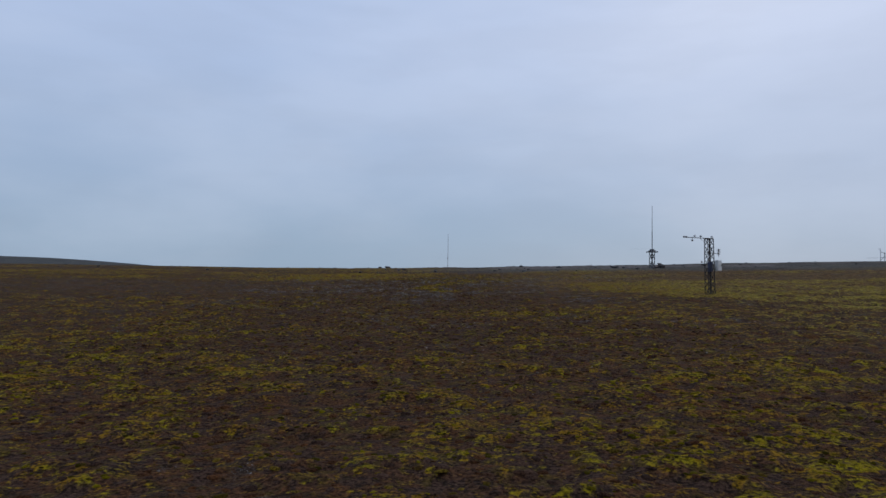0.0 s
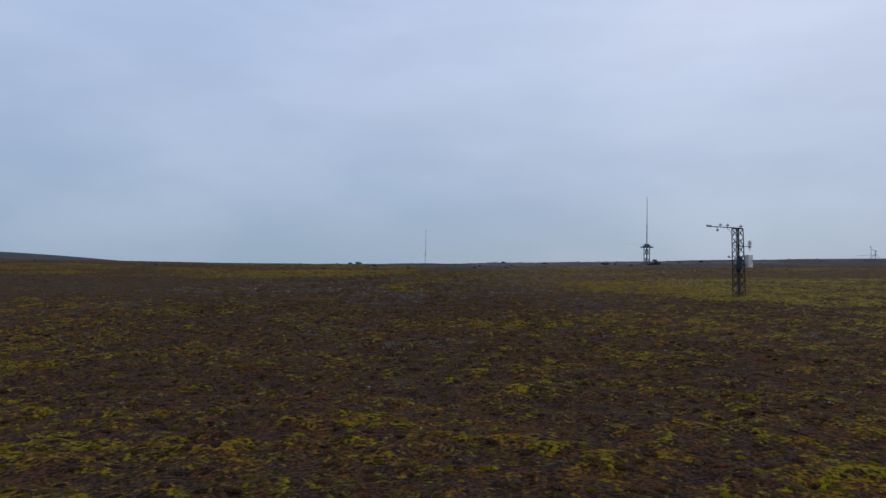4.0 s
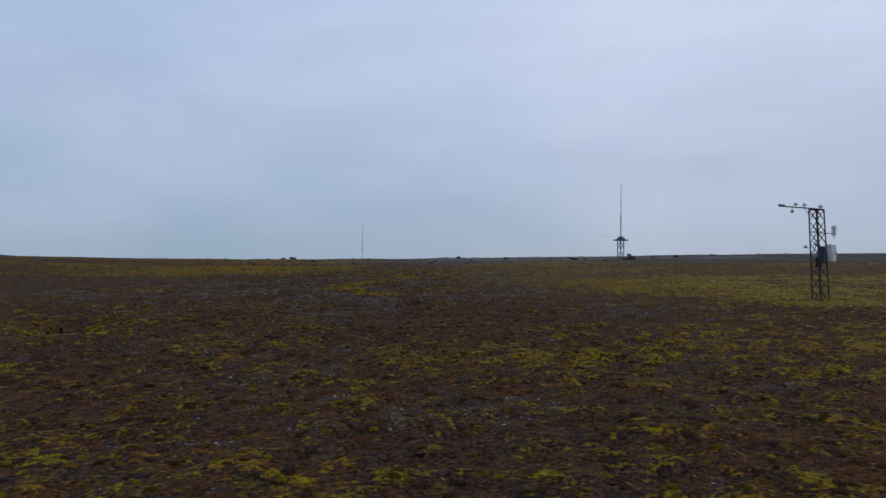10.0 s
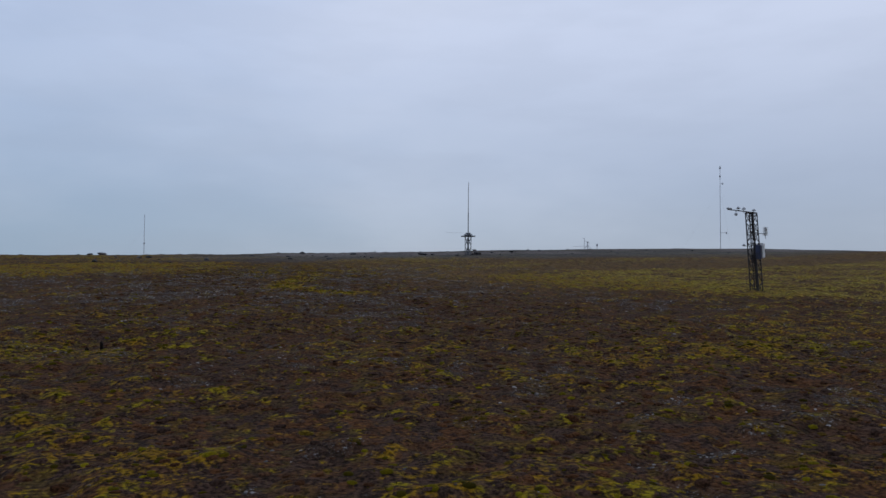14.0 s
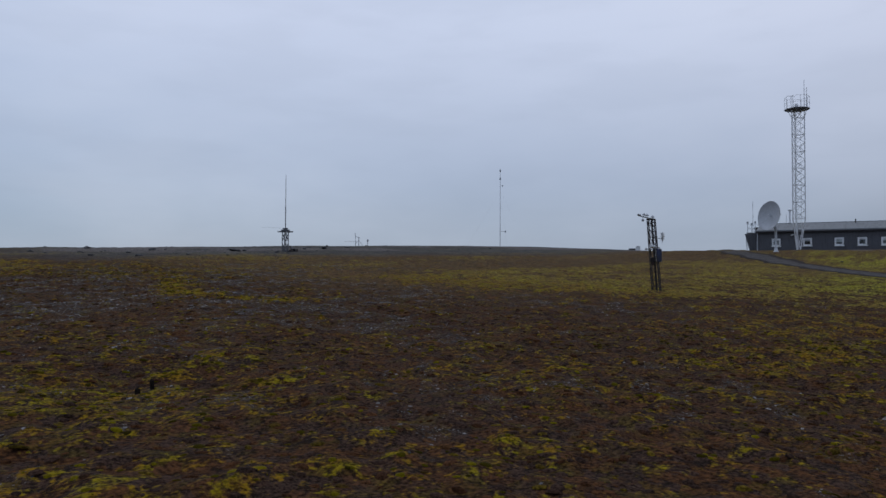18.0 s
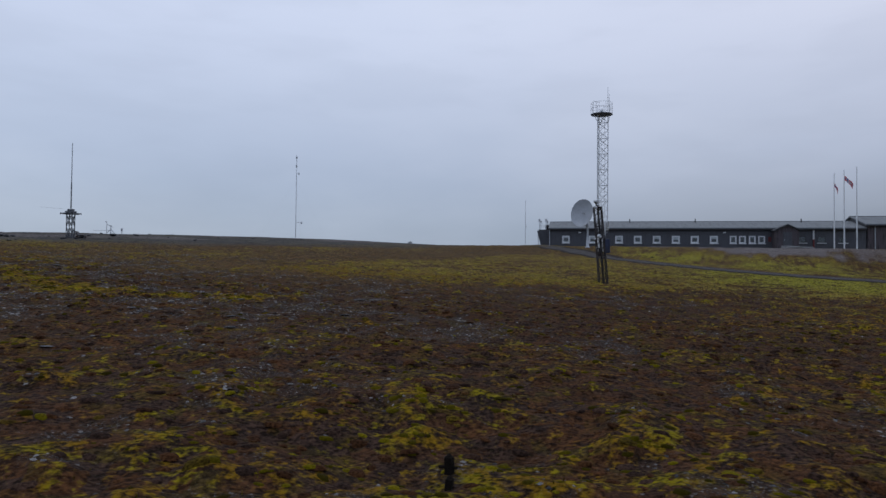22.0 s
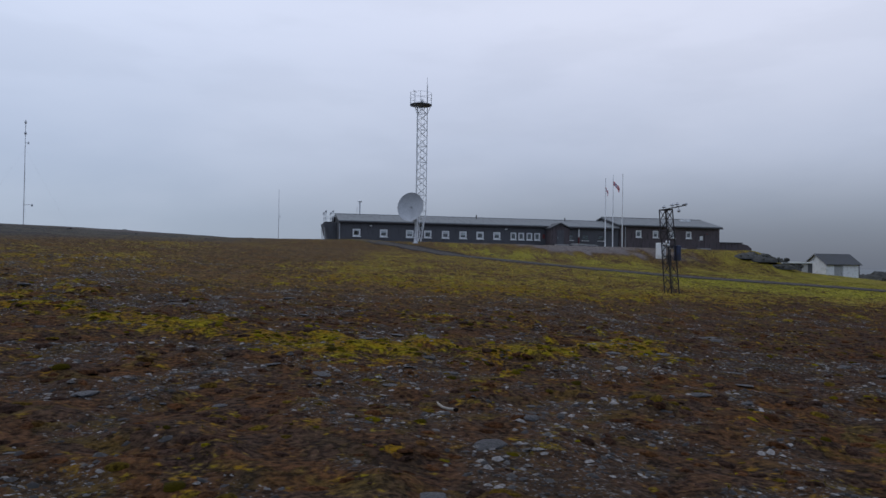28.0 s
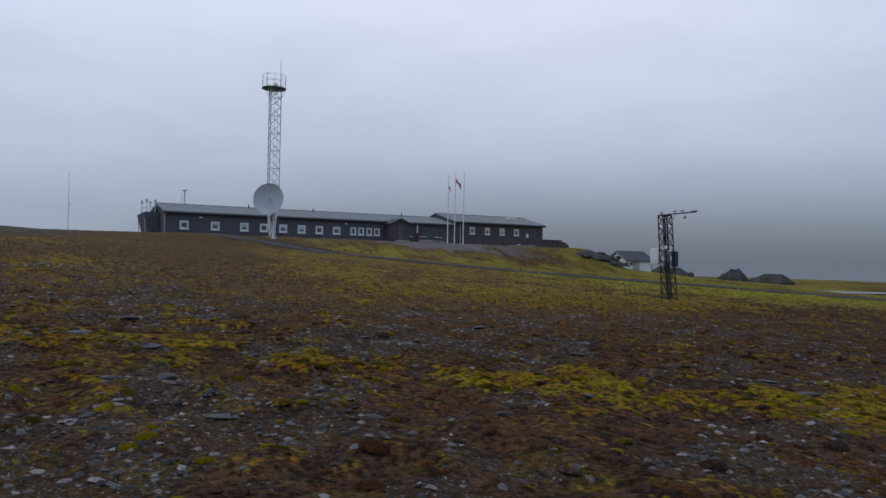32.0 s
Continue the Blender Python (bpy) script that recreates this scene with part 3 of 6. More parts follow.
PLANK = surface("weathered_plank", (0.28, 0.27, 0.26), (0.48, 0.47, 0.45), 6, 0.8, bump=0.4, per_piece=0.3)
WATER = surface("still_water", (0.02, 0.024, 0.028), (0.025, 0.03, 0.034), 0.2, 0.13, bump=0.0, spec=0.5)
CONCRETE = surface("old_concrete", (0.20, 0.195, 0.19), (0.32, 0.31, 0.30), 4, 0.85, bump=0.3, stains=(0.14, 0.13, 0.12))


def glass_material():
    mat = bpy.data.materials.new("window_glass")
    mat.use_nodes = True
    g = Nodes(mat.node_tree)
    out, shader = g.n("ShaderNodeOutputMaterial"), g.n("ShaderNodeBsdfPrincipled")
    shader.inputs["Base Color"].default_value = (0.9, 0.94, 0.95, 1)
    shader.inputs["Roughness"].default_value = 0.03
    shader.inputs["Transmission Weight"].default_value = 1.0
    shader.inputs["IOR"].default_value = 1.5
    g.put(out.inputs[0], shader.outputs[0])
    return mat


GLASS = glass_material()

# ---- ground ----


def spread(lo, hi, step, out_lo, out_hi, grow=1.16):
    """Grid lines: even between lo and hi, then wider and wider outwards."""
    mid = list(np.arange(lo, hi + step / 2, step))
    left, d, v = [], step, lo
    while v > out_lo:
        d *= grow
        v -= d
        left.append(v)
    right, d, v = [], step, mid[-1]
    while v < out_hi:
        d *= grow
        v += d
        right.append(v)
    return np.array(left[::-1] + mid + right)


gx, gy = spread(-19, 24, 0.13, -2600, 2600, 1.045), spread(1, 60, 0.13, -2600, 2600, 1.045)
mx, my = np.meshgrid(gx, gy)
px, py = mx.ravel(), my.ravel()
pz = ground_height(px, py)
moss_v, green_v, stone_v, yard_v = cover(px, py)
nx, ny = len(gx), len(gy)
cells = (np.arange(ny - 1)[:, None] * nx + np.arange(nx - 1)[None, :]).ravel()
quads = np.stack([cells, cells + 1, cells + nx + 1, cells + nx], 1)
gm = bpy.data.meshes.new("ground")
gm.vertices.add(len(px))
gm.vertices.foreach_set("co", np.stack([px, py, pz], 1).ravel())
gm.loops.add(quads.size)
gm.loops.foreach_set("vertex_index", quads.ravel().astype(np.int32))
gm.polygons.add(len(quads))
gm.polygons.foreach_set("loop_start", np.arange(0, quads.size, 4, dtype=np.int32))
gm.polygons.foreach_set("use_smooth", np.ones(len(quads), bool))
gm.update()
for name, values in (("moss", moss_v), ("green", green_v), ("stone", stone_v), ("yard", yard_v), ("moor_haze", np.maximum(0.8 * smooth(60, 70, py + 0.15 * px + 5 * (fbm(px / 7, py / 5, 171, 2) - 0.5)) * smooth(-14, 8, px), smooth(150, 210, np.hypot(px - 15, py - 30)) * smooth(-0.2, 0.3, (py - 30) / np.maximum(np.hypot(px - 15, py - 30), 1)))), ("meadow_haze", smooth(6, 15, px) * (1 - smooth(60, 80, py))), ("dry_haze", np.maximum(0.75 * smooth(-2, 7, px) * smooth(30, 44, py + 0.25 * px), 0.12 * smooth(32, 38, py)))):
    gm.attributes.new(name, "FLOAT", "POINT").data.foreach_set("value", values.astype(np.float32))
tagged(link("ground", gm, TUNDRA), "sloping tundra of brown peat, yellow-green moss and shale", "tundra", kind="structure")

def ribbon(name, line, width, material, lift, label, category):
    """A strip of track laid on the ground along a bent line, with two wheel ruts."""
    pts = []
    for k in range(len(line) - 1):
        a, b = Vector((*line[k], 0)), Vector((*line[k + 1], 0))
        p0 = Vector((*line[max(k - 1, 0)], 0))
        p3 = Vector((*line[min(k + 2, len(line) - 1)], 0))
        for j in range(10):
            t = j / 10
            pts.append(0.5 * (2 * a + (b - p0) * t + (2 * p0 - 5 * a + 4 * b - p3) * t * t + (3 * a - p0 - 3 * b + p3) * t**3))
    bm = bmesh.new()
    worn, grown_haze = bm.verts.layers.float.new("worn"), bm.verts.layers.float.new("grown_haze")
    rows = []
    offs = [-1.0, -0.86, -0.62, -0.45, -0.2, 0.2, 0.45, 0.62, 0.86, 1.0]
    dip = [-0.34, -0.02, -0.06, -0.05, 0.03, 0.03, -0.05, -0.06, -0.02, -0.34]
    for k, p in enumerate(pts[:-1]):
        t = (pts[k + 1] - p).normalized()
        side = Vector((-t.y, t.x, 0))
        row = []
        for o, h in zip(offs, dip):
            wob = 1 + 0.16 * math.sin(k * 0.9 + o) + 0.08 * math.sin(k * 2.3)
            q = p + side * (o * width / 2 * wob)
            row.append(bm.verts.new((q.x, q.y, float(broad_ground(q.x, q.y)) + lift + h)))
            row[-1][worn] = 1.0 if abs(o) < 0.5 else 0.25 if abs(o) < 0.7 else 0.0
            row[-1][grown_haze] = float(smooth(45, 60, q.x)) + 0.25 * (abs(o) > 0.8)
        rows.append(row)
    for a, b in zip(rows[:-1], rows[1:]):
        for j in range(len(offs) - 1):
            bm.faces.new((a[j], a[j + 1], b[j + 1], b[j]))
    return tagged(part(name, bm, material, smooth_shade=True), label, category, kind="structure")


ribbon("road", ROAD, 3.3, TRACK, 0.075, "wet grey gravel track with wheel ruts through grass", "track")

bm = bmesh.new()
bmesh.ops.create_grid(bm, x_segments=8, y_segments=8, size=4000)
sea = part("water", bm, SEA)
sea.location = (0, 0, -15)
tagged(sea, "grey calm sea below the coast, coloured as the fog over it", "sea", kind="structure")

# small pond in the basin
bm = bmesh.new()
ring = []
for k in range(40):
    a = 2 * math.pi * k / 40
    r = 1 + 0.14 * math.sin(2 * a + 1) + 0.09 * math.sin(5 * a) + 0.05 * math.sin(9 * a)
    ring.append(bm.verts.new((7.4 * r * math.cos(a), 2.6 * r * math.sin(a), 0)))
bm.faces.new(ring)
pond = part("pond", bm, WATER)
pond.matrix_basis = pose(45, -11, -1.25, 0, 0, 53)
tagged(pond, "shallow grey pond on low boggy ground", "pond", kind="structure")

# ---- weather mast ----


def lattice(thing, corners, levels, leg_r, brace_r, steel, rails=True):
    """Legs through the corners given level by level, with crossed braces on each face."""
    n = len(corners[0])
    for j in range(n):
        beam("leg", corners[0][j], corners[-1][j], leg_r, steel, thing, 6)
    for k in range(len(levels) - 1):
        for j in range(n):
            a, b = corners[k][j], corners[k][(j + 1) % n]
            c, d = corners[k + 1][j], corners[k + 1][(j + 1) % n]
            if (k + j) % 2 == 0:
                beam("brace", a, d, brace_r, steel, thing, 5)
                beam("brace", b, c, brace_r, steel, thing, 5)
            else:
                beam("brace", b, c, brace_r, steel, thing, 5)
                beam("brace", a, d, brace_r, steel, thing, 5)
            if rails and k % 3 == 0:
                beam("crossbar", a, b, brace_r, steel, thing, 5)


mast = empty("weather_mast", pose(12.3, 32.0, gz(12.3, 32.0) - 0.05), "leaning dark steel lattice weather mast with sensor boom and boxes", "weather mast")
LEAN = Vector((0.01, 0.24, 2.98))
yaw = radians(20)
ex, ey = Vector((math.cos(yaw), math.sin(yaw), 0)), Vector((-math.sin(yaw), math.cos(yaw), 0))


def on_mast(a, b, h):
    """A point of the leaning mast: a along its broad side, b across, h up."""
    return ex * a + ey * b + LEAN * (h / LEAN.z)


levels = [0.0, 0.38, 0.75, 1.12, 1.5, 1.87, 2.24, 2.61, 2.98]
corners = []
for h in levels:
    g = 0.91 - 0.03 * h
    corners.append([on_mast(sx * 0.215 * g, sy * 0.17 * g, h - (0.06 if h == 0 else 0)) for sx, sy in ((-1, -1), (1, -1), (1, 1), (-1, 1))])
lattice(mast, corners, levels, 0.021, 0.011, DARK_STEEL)
for a, b in ((0, 1), (1, 2), (2, 3), (3, 0)):
    beam("top_bar", corners[-1][a], corners[-1][b], 0.022, DARK_STEEL, mast)
beam("centre_pole", on_mast(0.02, 0, 0), on_mast(0.02, 0, 2.95), 0.026, DARK_STEEL, mast)
bm = box_bm(-0.26, 0.26, -0.22, 0.22, -0.16, -0.0, 0.015)
foot = part("footing", bm, CONCRETE, mast, "concrete footing")
foot.rotation_euler = (0, 0, yaw)
tip = Vector((-1.40, 0.02, 3.04))
root = on_mast(0.24, -0.05, 3.0)
beam("boom", root, tip, 0.02, DARK_STEEL, mast, label="thin sensor boom")
beam("boom_stay", on_mast(-0.2, 0, 2.7), root.lerp(tip, 0.45), 0.008, DARK_STEEL, mast)
for f, drop, kind in ((0.98, 0.03, "cup"), (0.90, 0.03, "cup"), (0.70, -0.14, "ball"), (0.62, 0.10, "dome"), (0.42, 0.10, "dome"), (0.05, 0.09, "dome")):
    p = root.lerp(tip, f)
    q = p + Vector((0, 0, drop))
    beam("sensor_stem", p, q, 0.01, DARK_STEEL, mast)
    if kind == "cup":
        s = part("sensor_head", lathe_bm([(0.0, -0.03), (0.05, -0.015), (0.06, 0.02), (0.03, 0.045), (0.0, 0.05)], 12), GREY_STEEL, mast, "round radiation sensor", True)
    elif kind == "ball":
        s = part("sensor_head", lathe_bm([(0.0, -0.06), (0.045, -0.04), (0.06, 0.0), (0.045, 0.04), (0.0, 0.06)], 12), GREY_STEEL, mast, "hanging round sensor", True)
    else:
        s = part("sensor_head", lathe_bm([(0.07, -0.03), (0.075, 0.0), (0.04, 0.02), (0.035, 0.05), (0.0, 0.065)], 12), GREY_STEEL, mast, "domed sun sensor", True)
    s.location = q
# ribbed shield of the thermometer on its arm
arm_end = on_mast(0, 0, 2.26) + Vector((0.42, -0.22, 0.0))
beam("shield_arm", on_mast(0.1, 0, 2.2), arm_end + Vector((0, 0, -0.06)), 0.011, DARK_STEEL, mast)
beam("shield_stem", arm_end + Vector((0, 0, -0.26)), arm_end + Vector((0, 0, 0.2)), 0.012, GREY_STEEL, mast)
for k in range(9):
    plate = part("shield_plate", lathe_bm([(0.035, 0.0), (0.085, -0.012), (0.09, -0.006), (0.04, 0.012)], 14), WHITE, mast, "", True)
    plate.location = arm_end + Vector((0, 0, -0.12 + 0.036 * k))
# cabinets
cab = part("cabinet", box_bm(-0.15, 0.15, -0.10, 0.10, -0.28, 0.28, 0.02), WHITE, mast, "white enamelled steel cabinet")
cab.matrix_local = Matrix.Translation(on_mast(0, 0, 1.57) + Vector((0.50, 0.12, 0))) @ pose(0, 0, 0, 0, 0, 30)
link_door = part("cabinet_door", box_bm(-0.13, 0.13, -0.115, -0.102, -0.255, 0.255, 0.005), WHITE, cab)
part("latch", box_bm(0.09, 0.115, -0.13, -0.116, -0.04, 0.04, 0.004), DARK_STEEL, cab)
beam("bracket", on_mast(0.1, 0.0, 1.75), on_mast(0, 0, 1.75) + Vector((0.42, 0.1, 0)), 0.014, DARK_STEEL, mast)
beam("bracket", on_mast(0.1, 0.0, 1.38), on_mast(0, 0, 1.38) + Vector((0.42, 0.1, 0)), 0.014, DARK_STEEL, mast)
case = part("instrument_case", box_bm(-0.085, 0.085, -0.085, 0.085, -0.30, 0.24, 0.03), BLUE_CASE, mast, "dark blue instrument case")
case.matrix_local = Matrix.Translation(on_mast(0, 0, 1.52) + Vector((-0.06, -0.27, 0))) @ pose(0, 0, 0, 0, 0, 25)
part("case_lid", box_bm(-0.075, 0.075, -0.103, -0.088, -0.28, 0.22, 0.006), BLUE_CASE, case)
junction = part("junction_box", box_bm(-0.08, 0.08, -0.06, 0.06, -0.16, 0.16, 0.012), DARK_STEEL, mast)
junction.location = on_mast(0.0, 0.02, 1.25)
dome = part("camera_dome", lathe_bm([(0.0, -0.07), (0.05, -0.06), (0.075, -0.01), (0.075, 0.05), (0.05, 0.075), (0.0, 0.08)], 14), WHITE, mast, "white weather camera housing", True)
dome.matrix_local = Matrix.Translation(on_mast(-0.02, 0.04, 1.86)) @ pose(0, 0, 0, 70, 0, 60)
anemo = part("side_sensor", lathe_bm([(0.0, -0.05), (0.05, -0.03), (0.055, 0.03), (0.0, 0.06)], 12), GREY_STEEL, mast, "", True)
anemo.location = on_mast(0, 0, 1.75) + Vector((-0.36, 0.12, 0))
beam("bracket", on_mast(-0.2, 0.1, 1.72), on_mast(0, 0, 1.72) + Vector((-0.36, 0.12, 0)), 0.01, DARK_STEEL, mast)
for k in range(3):
    pts = [on_mast(-0.02 + 0.03 * k, -0.05 + 0.02 * k, h) for h in (0.02, 0.7, 1.3, 2.0, 2.7, 2.95)]
    for a, b in zip(pts[:-1], pts[1:]):
        beam("cable", a, b, 0.009, CABLE, mast, 5)

# ---- platform mast on the crest ----


def platform_mast():
    x, y = 18.95, 70.72
    z = gz(x, y)
    th = empty("antenna_mast", pose(x, y, z, 0, 0, 25), "tall rod antenna on a short trestle with stepped platform", "antenna")
    h = 4.08 - z
    lv = [0.0, h * 0.5, h]
    cs = [[Vector((sx * 0.19, sy * 0.19, l - (0.05 if l == 0 else 0))) for sx, sy in ((-1, -1), (1, -1), (1, 1), (-1, 1))] for l in lv]
    lattice(th, cs, lv, 0.035, 0.02, ANTENNA_STEEL)
    for k, (r, zz, t) in enumerate(((0.56, 0.0, 0.09), (0.38, 0.13, 0.09), (0.22, 0.25, 0.12))):
        bm = lathe_bm([(r, 0.0), (r + 0.02, 0.02), (r + 0.02, t - 0.02), (r, t)], 8)
        tier = part("platform_tier", bm, ANTENNA_STEEL, th)
        tier.location = (0, 0, h + zz)
    for k in range(4):
        a = math.pi / 2 * k + 0.4
        beam("outrigger", (0, 0, h + 0.06), (0.64 * math.cos(a), 0.64 * math.sin(a), h + 0.06), 0.035, ANTENNA_STEEL, th)
        beam("insulator", (0.64 * math.cos(a), 0.64 * math.sin(a), h - 0.02), (0.64 * math.cos(a), 0.64 * math.sin(a), h + 0.12), 0.035, ANTENNA_STEEL, th)
    beam("rod", (0, 0, h + 0.4), (0, 0, h + 2.2), 0.045, ANTENNA_STEEL, th)
    beam("rod", (0, 0, h + 2.2), (0, 0, 9.09 - z), 0.032, ANTENNA_STEEL, th, r2=0.02)
    beam("side_rod", (-0.3, 0.3, h + 0.36), (-2.0, 1.0, h + 0.34), 0.004, ANTENNA_STEEL, th)
    return th


platform_mast()

crate = empty("equipment_box", pose(20.0, 70.9, gz(20.0, 70.9) + 0.02, 0, 0, 30) @ Matrix.Scale(1.45, 4), "small dark tilted equipment box on the ground by the antenna", "box")
part("case", box_bm(-0.2, 0.2, -0.15, 0.15, -0.03, 0.17, 0.02), DARK_STEEL, crate)
lid = part("open_lid", box_bm(-0.2, 0.2, -0.015, 0.015, 0.0, 0.24, 0.008), DARK_STEEL, crate)
lid.matrix_local = pose(0.06, 0.15, 0.16, -35, 0, 0)
part("skid", box_bm(-0.6, -0.205, -0.06, 0.06, 0.0, 0.1, 0.02), DARK_STEEL, crate)


def slim_mast(name, x, y, top, r, label, sensors, guys, steel, foot_z=None):
    z = gz(x, y) if foot_z is None else foot_z
    th = empty(name, pose(x, y, z), label, "mast")
    n = 4
    for k in range(n):
        a, b = (top - z) * k / n, (top - z) * (k + 1) / n
        beam("pole", (0, 0, a - (0.1 if k == 0 else 0)), (0, 0, b), r * (1 - 0.12 * k), steel, th, 8)
    for h, side, size in sensors:
        hh = h - z
        if side:
            beam("sensor_arm", (0, 0, hh), (side * 0.5, -side * 0.6, hh), 0.025, steel, th)
        s = part("sensor", lathe_bm([(0.0, -size), (size * 0.5, -size * 0.8), (size * 0.55, 0.0), (size * 0.3, size * 0.6), (0.0, size)], 10), steel, th, "", True)
        s.location = (side * 0.5, -side * 0.6, hh)
    for k in range(3 if guys else 0):
        a = 2 * math.pi * k / 3 + 0.5
        gx0, gy0 = guys * math.cos(a), guys * math.sin(a)
        beam("guy_wire", (0, 0, (top - z) * 0.72), (gx0, gy0, gz(x + gx0, y + gy0) - z), 0.0035, steel, th, 4)
    return th


slim_mast("instrument_mast", 64.37, 85.54, 15.85, 0.045, "tall slim grey mast with wind sensors", ((15.6, 0, 0.22), (14.4, 0, 0.22), (13.35, 0.4, 0.16), (6.6, 1.0, 0.18)), 5.0, GREY_STEEL)
slim_mast("thin_mast", -7.1, 183.4, 13.6, 0.07, "thin guyed radio mast far beyond the crest", ((7.2, 0, 0.3),), 7.0, GREY_STEEL)
slim_mast("thin_mast", 118.1, 70.4, 13.9, 0.05, "thin radio mast fading in the fog", ((8.9, 0.3, 0.16),), 0, GREY_STEEL)


def aerial_rack():
    x, y = 88.6, 152.0
    z = gz(x, y)
    th = empty("aerial_rack", pose(x, y, z, 0, 0, -30), "low open frame of aerial elements behind the crest", "antenna")
    beam("post", (0, 0, -0.2), (0, 0, 9.6 - z), 0.09, GREY_STEEL, th, r2=0.04)
    beam("post", (0.8, 0, -0.2), (0.8, 0, 8.7 - z), 0.09, GREY_STEEL, th)
    beam("post", (3.0, 0.4, -0.2), (3.0, 0.4, 8.0 - z), 0.08, GREY_STEEL, th)
    for a, b, h0, h1 in ((0.0, 0.8, 8.9, 8.5), (0.0, 0.8, 7.6, 7.6), (-0.25, 0.05, 9.5, 9.1), (0.8, 1.15, 8.6, 8.3), (0.0, 0.8, 7.0, 7.9)):
        beam("crossbar", (a, 0, h0 - z), (b, 0.1, h1 - z), 0.05, GREY_STEEL, th)
    beam("strut", (0.8, 0, 7.9 - z), (2.1, 0, 6.3 - z), 0.05, GREY_STEEL, th)
    beam("boom", (-2.6, 0, 7.5 - z), (0.0, 0, 7.6 - z), 0.03, GREY_STEEL, th)
    part("aerial_head", box_bm(2.82, 3.18, 0.25, 0.55, 7.6 - z, 8.15 - z, 0.05), GREY_STEEL, th, "small box head")


aerial_rack()

# ---- lattice tower, dish, flagpoles ----


def tower():
    x, y = 58.88, 42.38
    z = gz(x, y)
    th = empty("lattice_tower", pose(x, y, z, 0, 0, 35), "tall pale galvanised lattice tower with a railed platform", "tower")
    top = 16.77 - z
    lv = [0.0, 3.1] + [3.1 + (top - 3.1) * k / 13 for k in range(1, 14)]
    cs = []
    for l in lv:
        r = 0.17 if l == 0 else 0.66
        cs.append([Vector((r * math.cos(2 * math.pi * j / 3), r * math.sin(2 * math.pi * j / 3), l)) for j in range(3)])
    for j in range(3):
        beam("leg", cs[0][j], cs[1][j], 0.055, PALE_STEEL, th)
        for k in range(1, len(lv) - 1):
            beam("leg", cs[k][j], cs[k + 1][j], 0.05, PALE_STEEL, th)
            jj = (j + 1) % 3
            beam("brace", cs[k][j], cs[k + 1][jj], 0.02, PALE_STEEL, th, 5)
            beam("brace", cs[k][jj], cs[k + 1][j], 0.02, PALE_STEEL, th, 5)
            if k % 2:
                beam("crossbar", cs[k][j], cs[k][jj], 0.024, PALE_STEEL, th, 5)
        jj = (j + 1) % 3
        beam("brace", cs[0][j], cs[1][jj], 0.022, PALE_STEEL, th, 5)
        beam("brace", cs[0][jj], cs[1][j], 0.022, PALE_STEEL, th, 5)
    part("base_block", box_bm(-0.45, 0.45, -0.45, 0.45, -0.3, 0.06, 0.03), CONCRETE, th)
    deck = part("platform", lathe_bm([(0.5, 0.0), (1.13, 0.0), (1.16, 0.05), (1.13, 0.10), (0.5, 0.10)], 10), ANTENNA_STEEL, th, "dark platform grating")
    deck.location = (0, 0, top)
    for k in range(10):
        a, b = 2 * math.pi * k / 10, 2 * math.pi * (k + 1) / 10
        p = Vector((1.1 * math.cos(a), 1.1 * math.sin(a), top + 0.1))
        q = Vector((1.1 * math.cos(b), 1.1 * math.sin(b), top + 0.1))
        beam("rail_post", p, p + Vector((0, 0, 1.15)), 0.02, PALE_STEEL, th, 5)
        for h in (0.55, 1.15):
            beam("rail", p + Vector((0, 0, h)), q + Vector((0, 0, h)), 0.016, PALE_STEEL, th, 5)
        if k % 3 == 0:
            c = cs[-2][(k // 3) % 3]
            beam("platform_strut", c, p - Vector((0, 0, 0.1)), 0.026, PALE_STEEL, th, 5)
    beam("aerial", (-0.2, -0.6, top + 0.1), (-0.2, -0.6, top + 2.9), 0.035, GREY_STEEL, th, r2=0.02)
    beam("aerial", (0.25, -0.95, top + 0.1), (0.25, -0.95, top + 2.3), 0.03, GREY_STEEL, th, r2=0.02)
    beam("aerial", (0.5, 0.4, top + 0.1), (0.5, 0.4, top + 1.5), 0.025, GREY_STEEL, th)
    beam("cross_arm", (0.0, 0.9, top + 1.45), (0.9, -0.1, top + 1.5), 0.018, GREY_STEEL, th)
    drum = part("aerial_drum", lathe_bm([(0.0, 0.0), (0.16, 0.02), (0.16, 0.4), (0.0, 0.42)], 12), WHITE, th, "", True)
    drum.location = (-0.5, 0.2, top + 0.1)
    # ladder
    for sx in (-0.2, 0.2):
        beam("ladder_rail", (-0.38, sx, 0.3), (-0.38, sx, top), 0.016, PALE_STEEL, th, 5)
    for k in range(38):
        h = 0.4 + k * (top - 0.5) / 38
        beam("rung", (-0.38, -0.2, h), (-0.38, 0.2, h), 0.011, PALE_STEEL, th, 5)


tower()


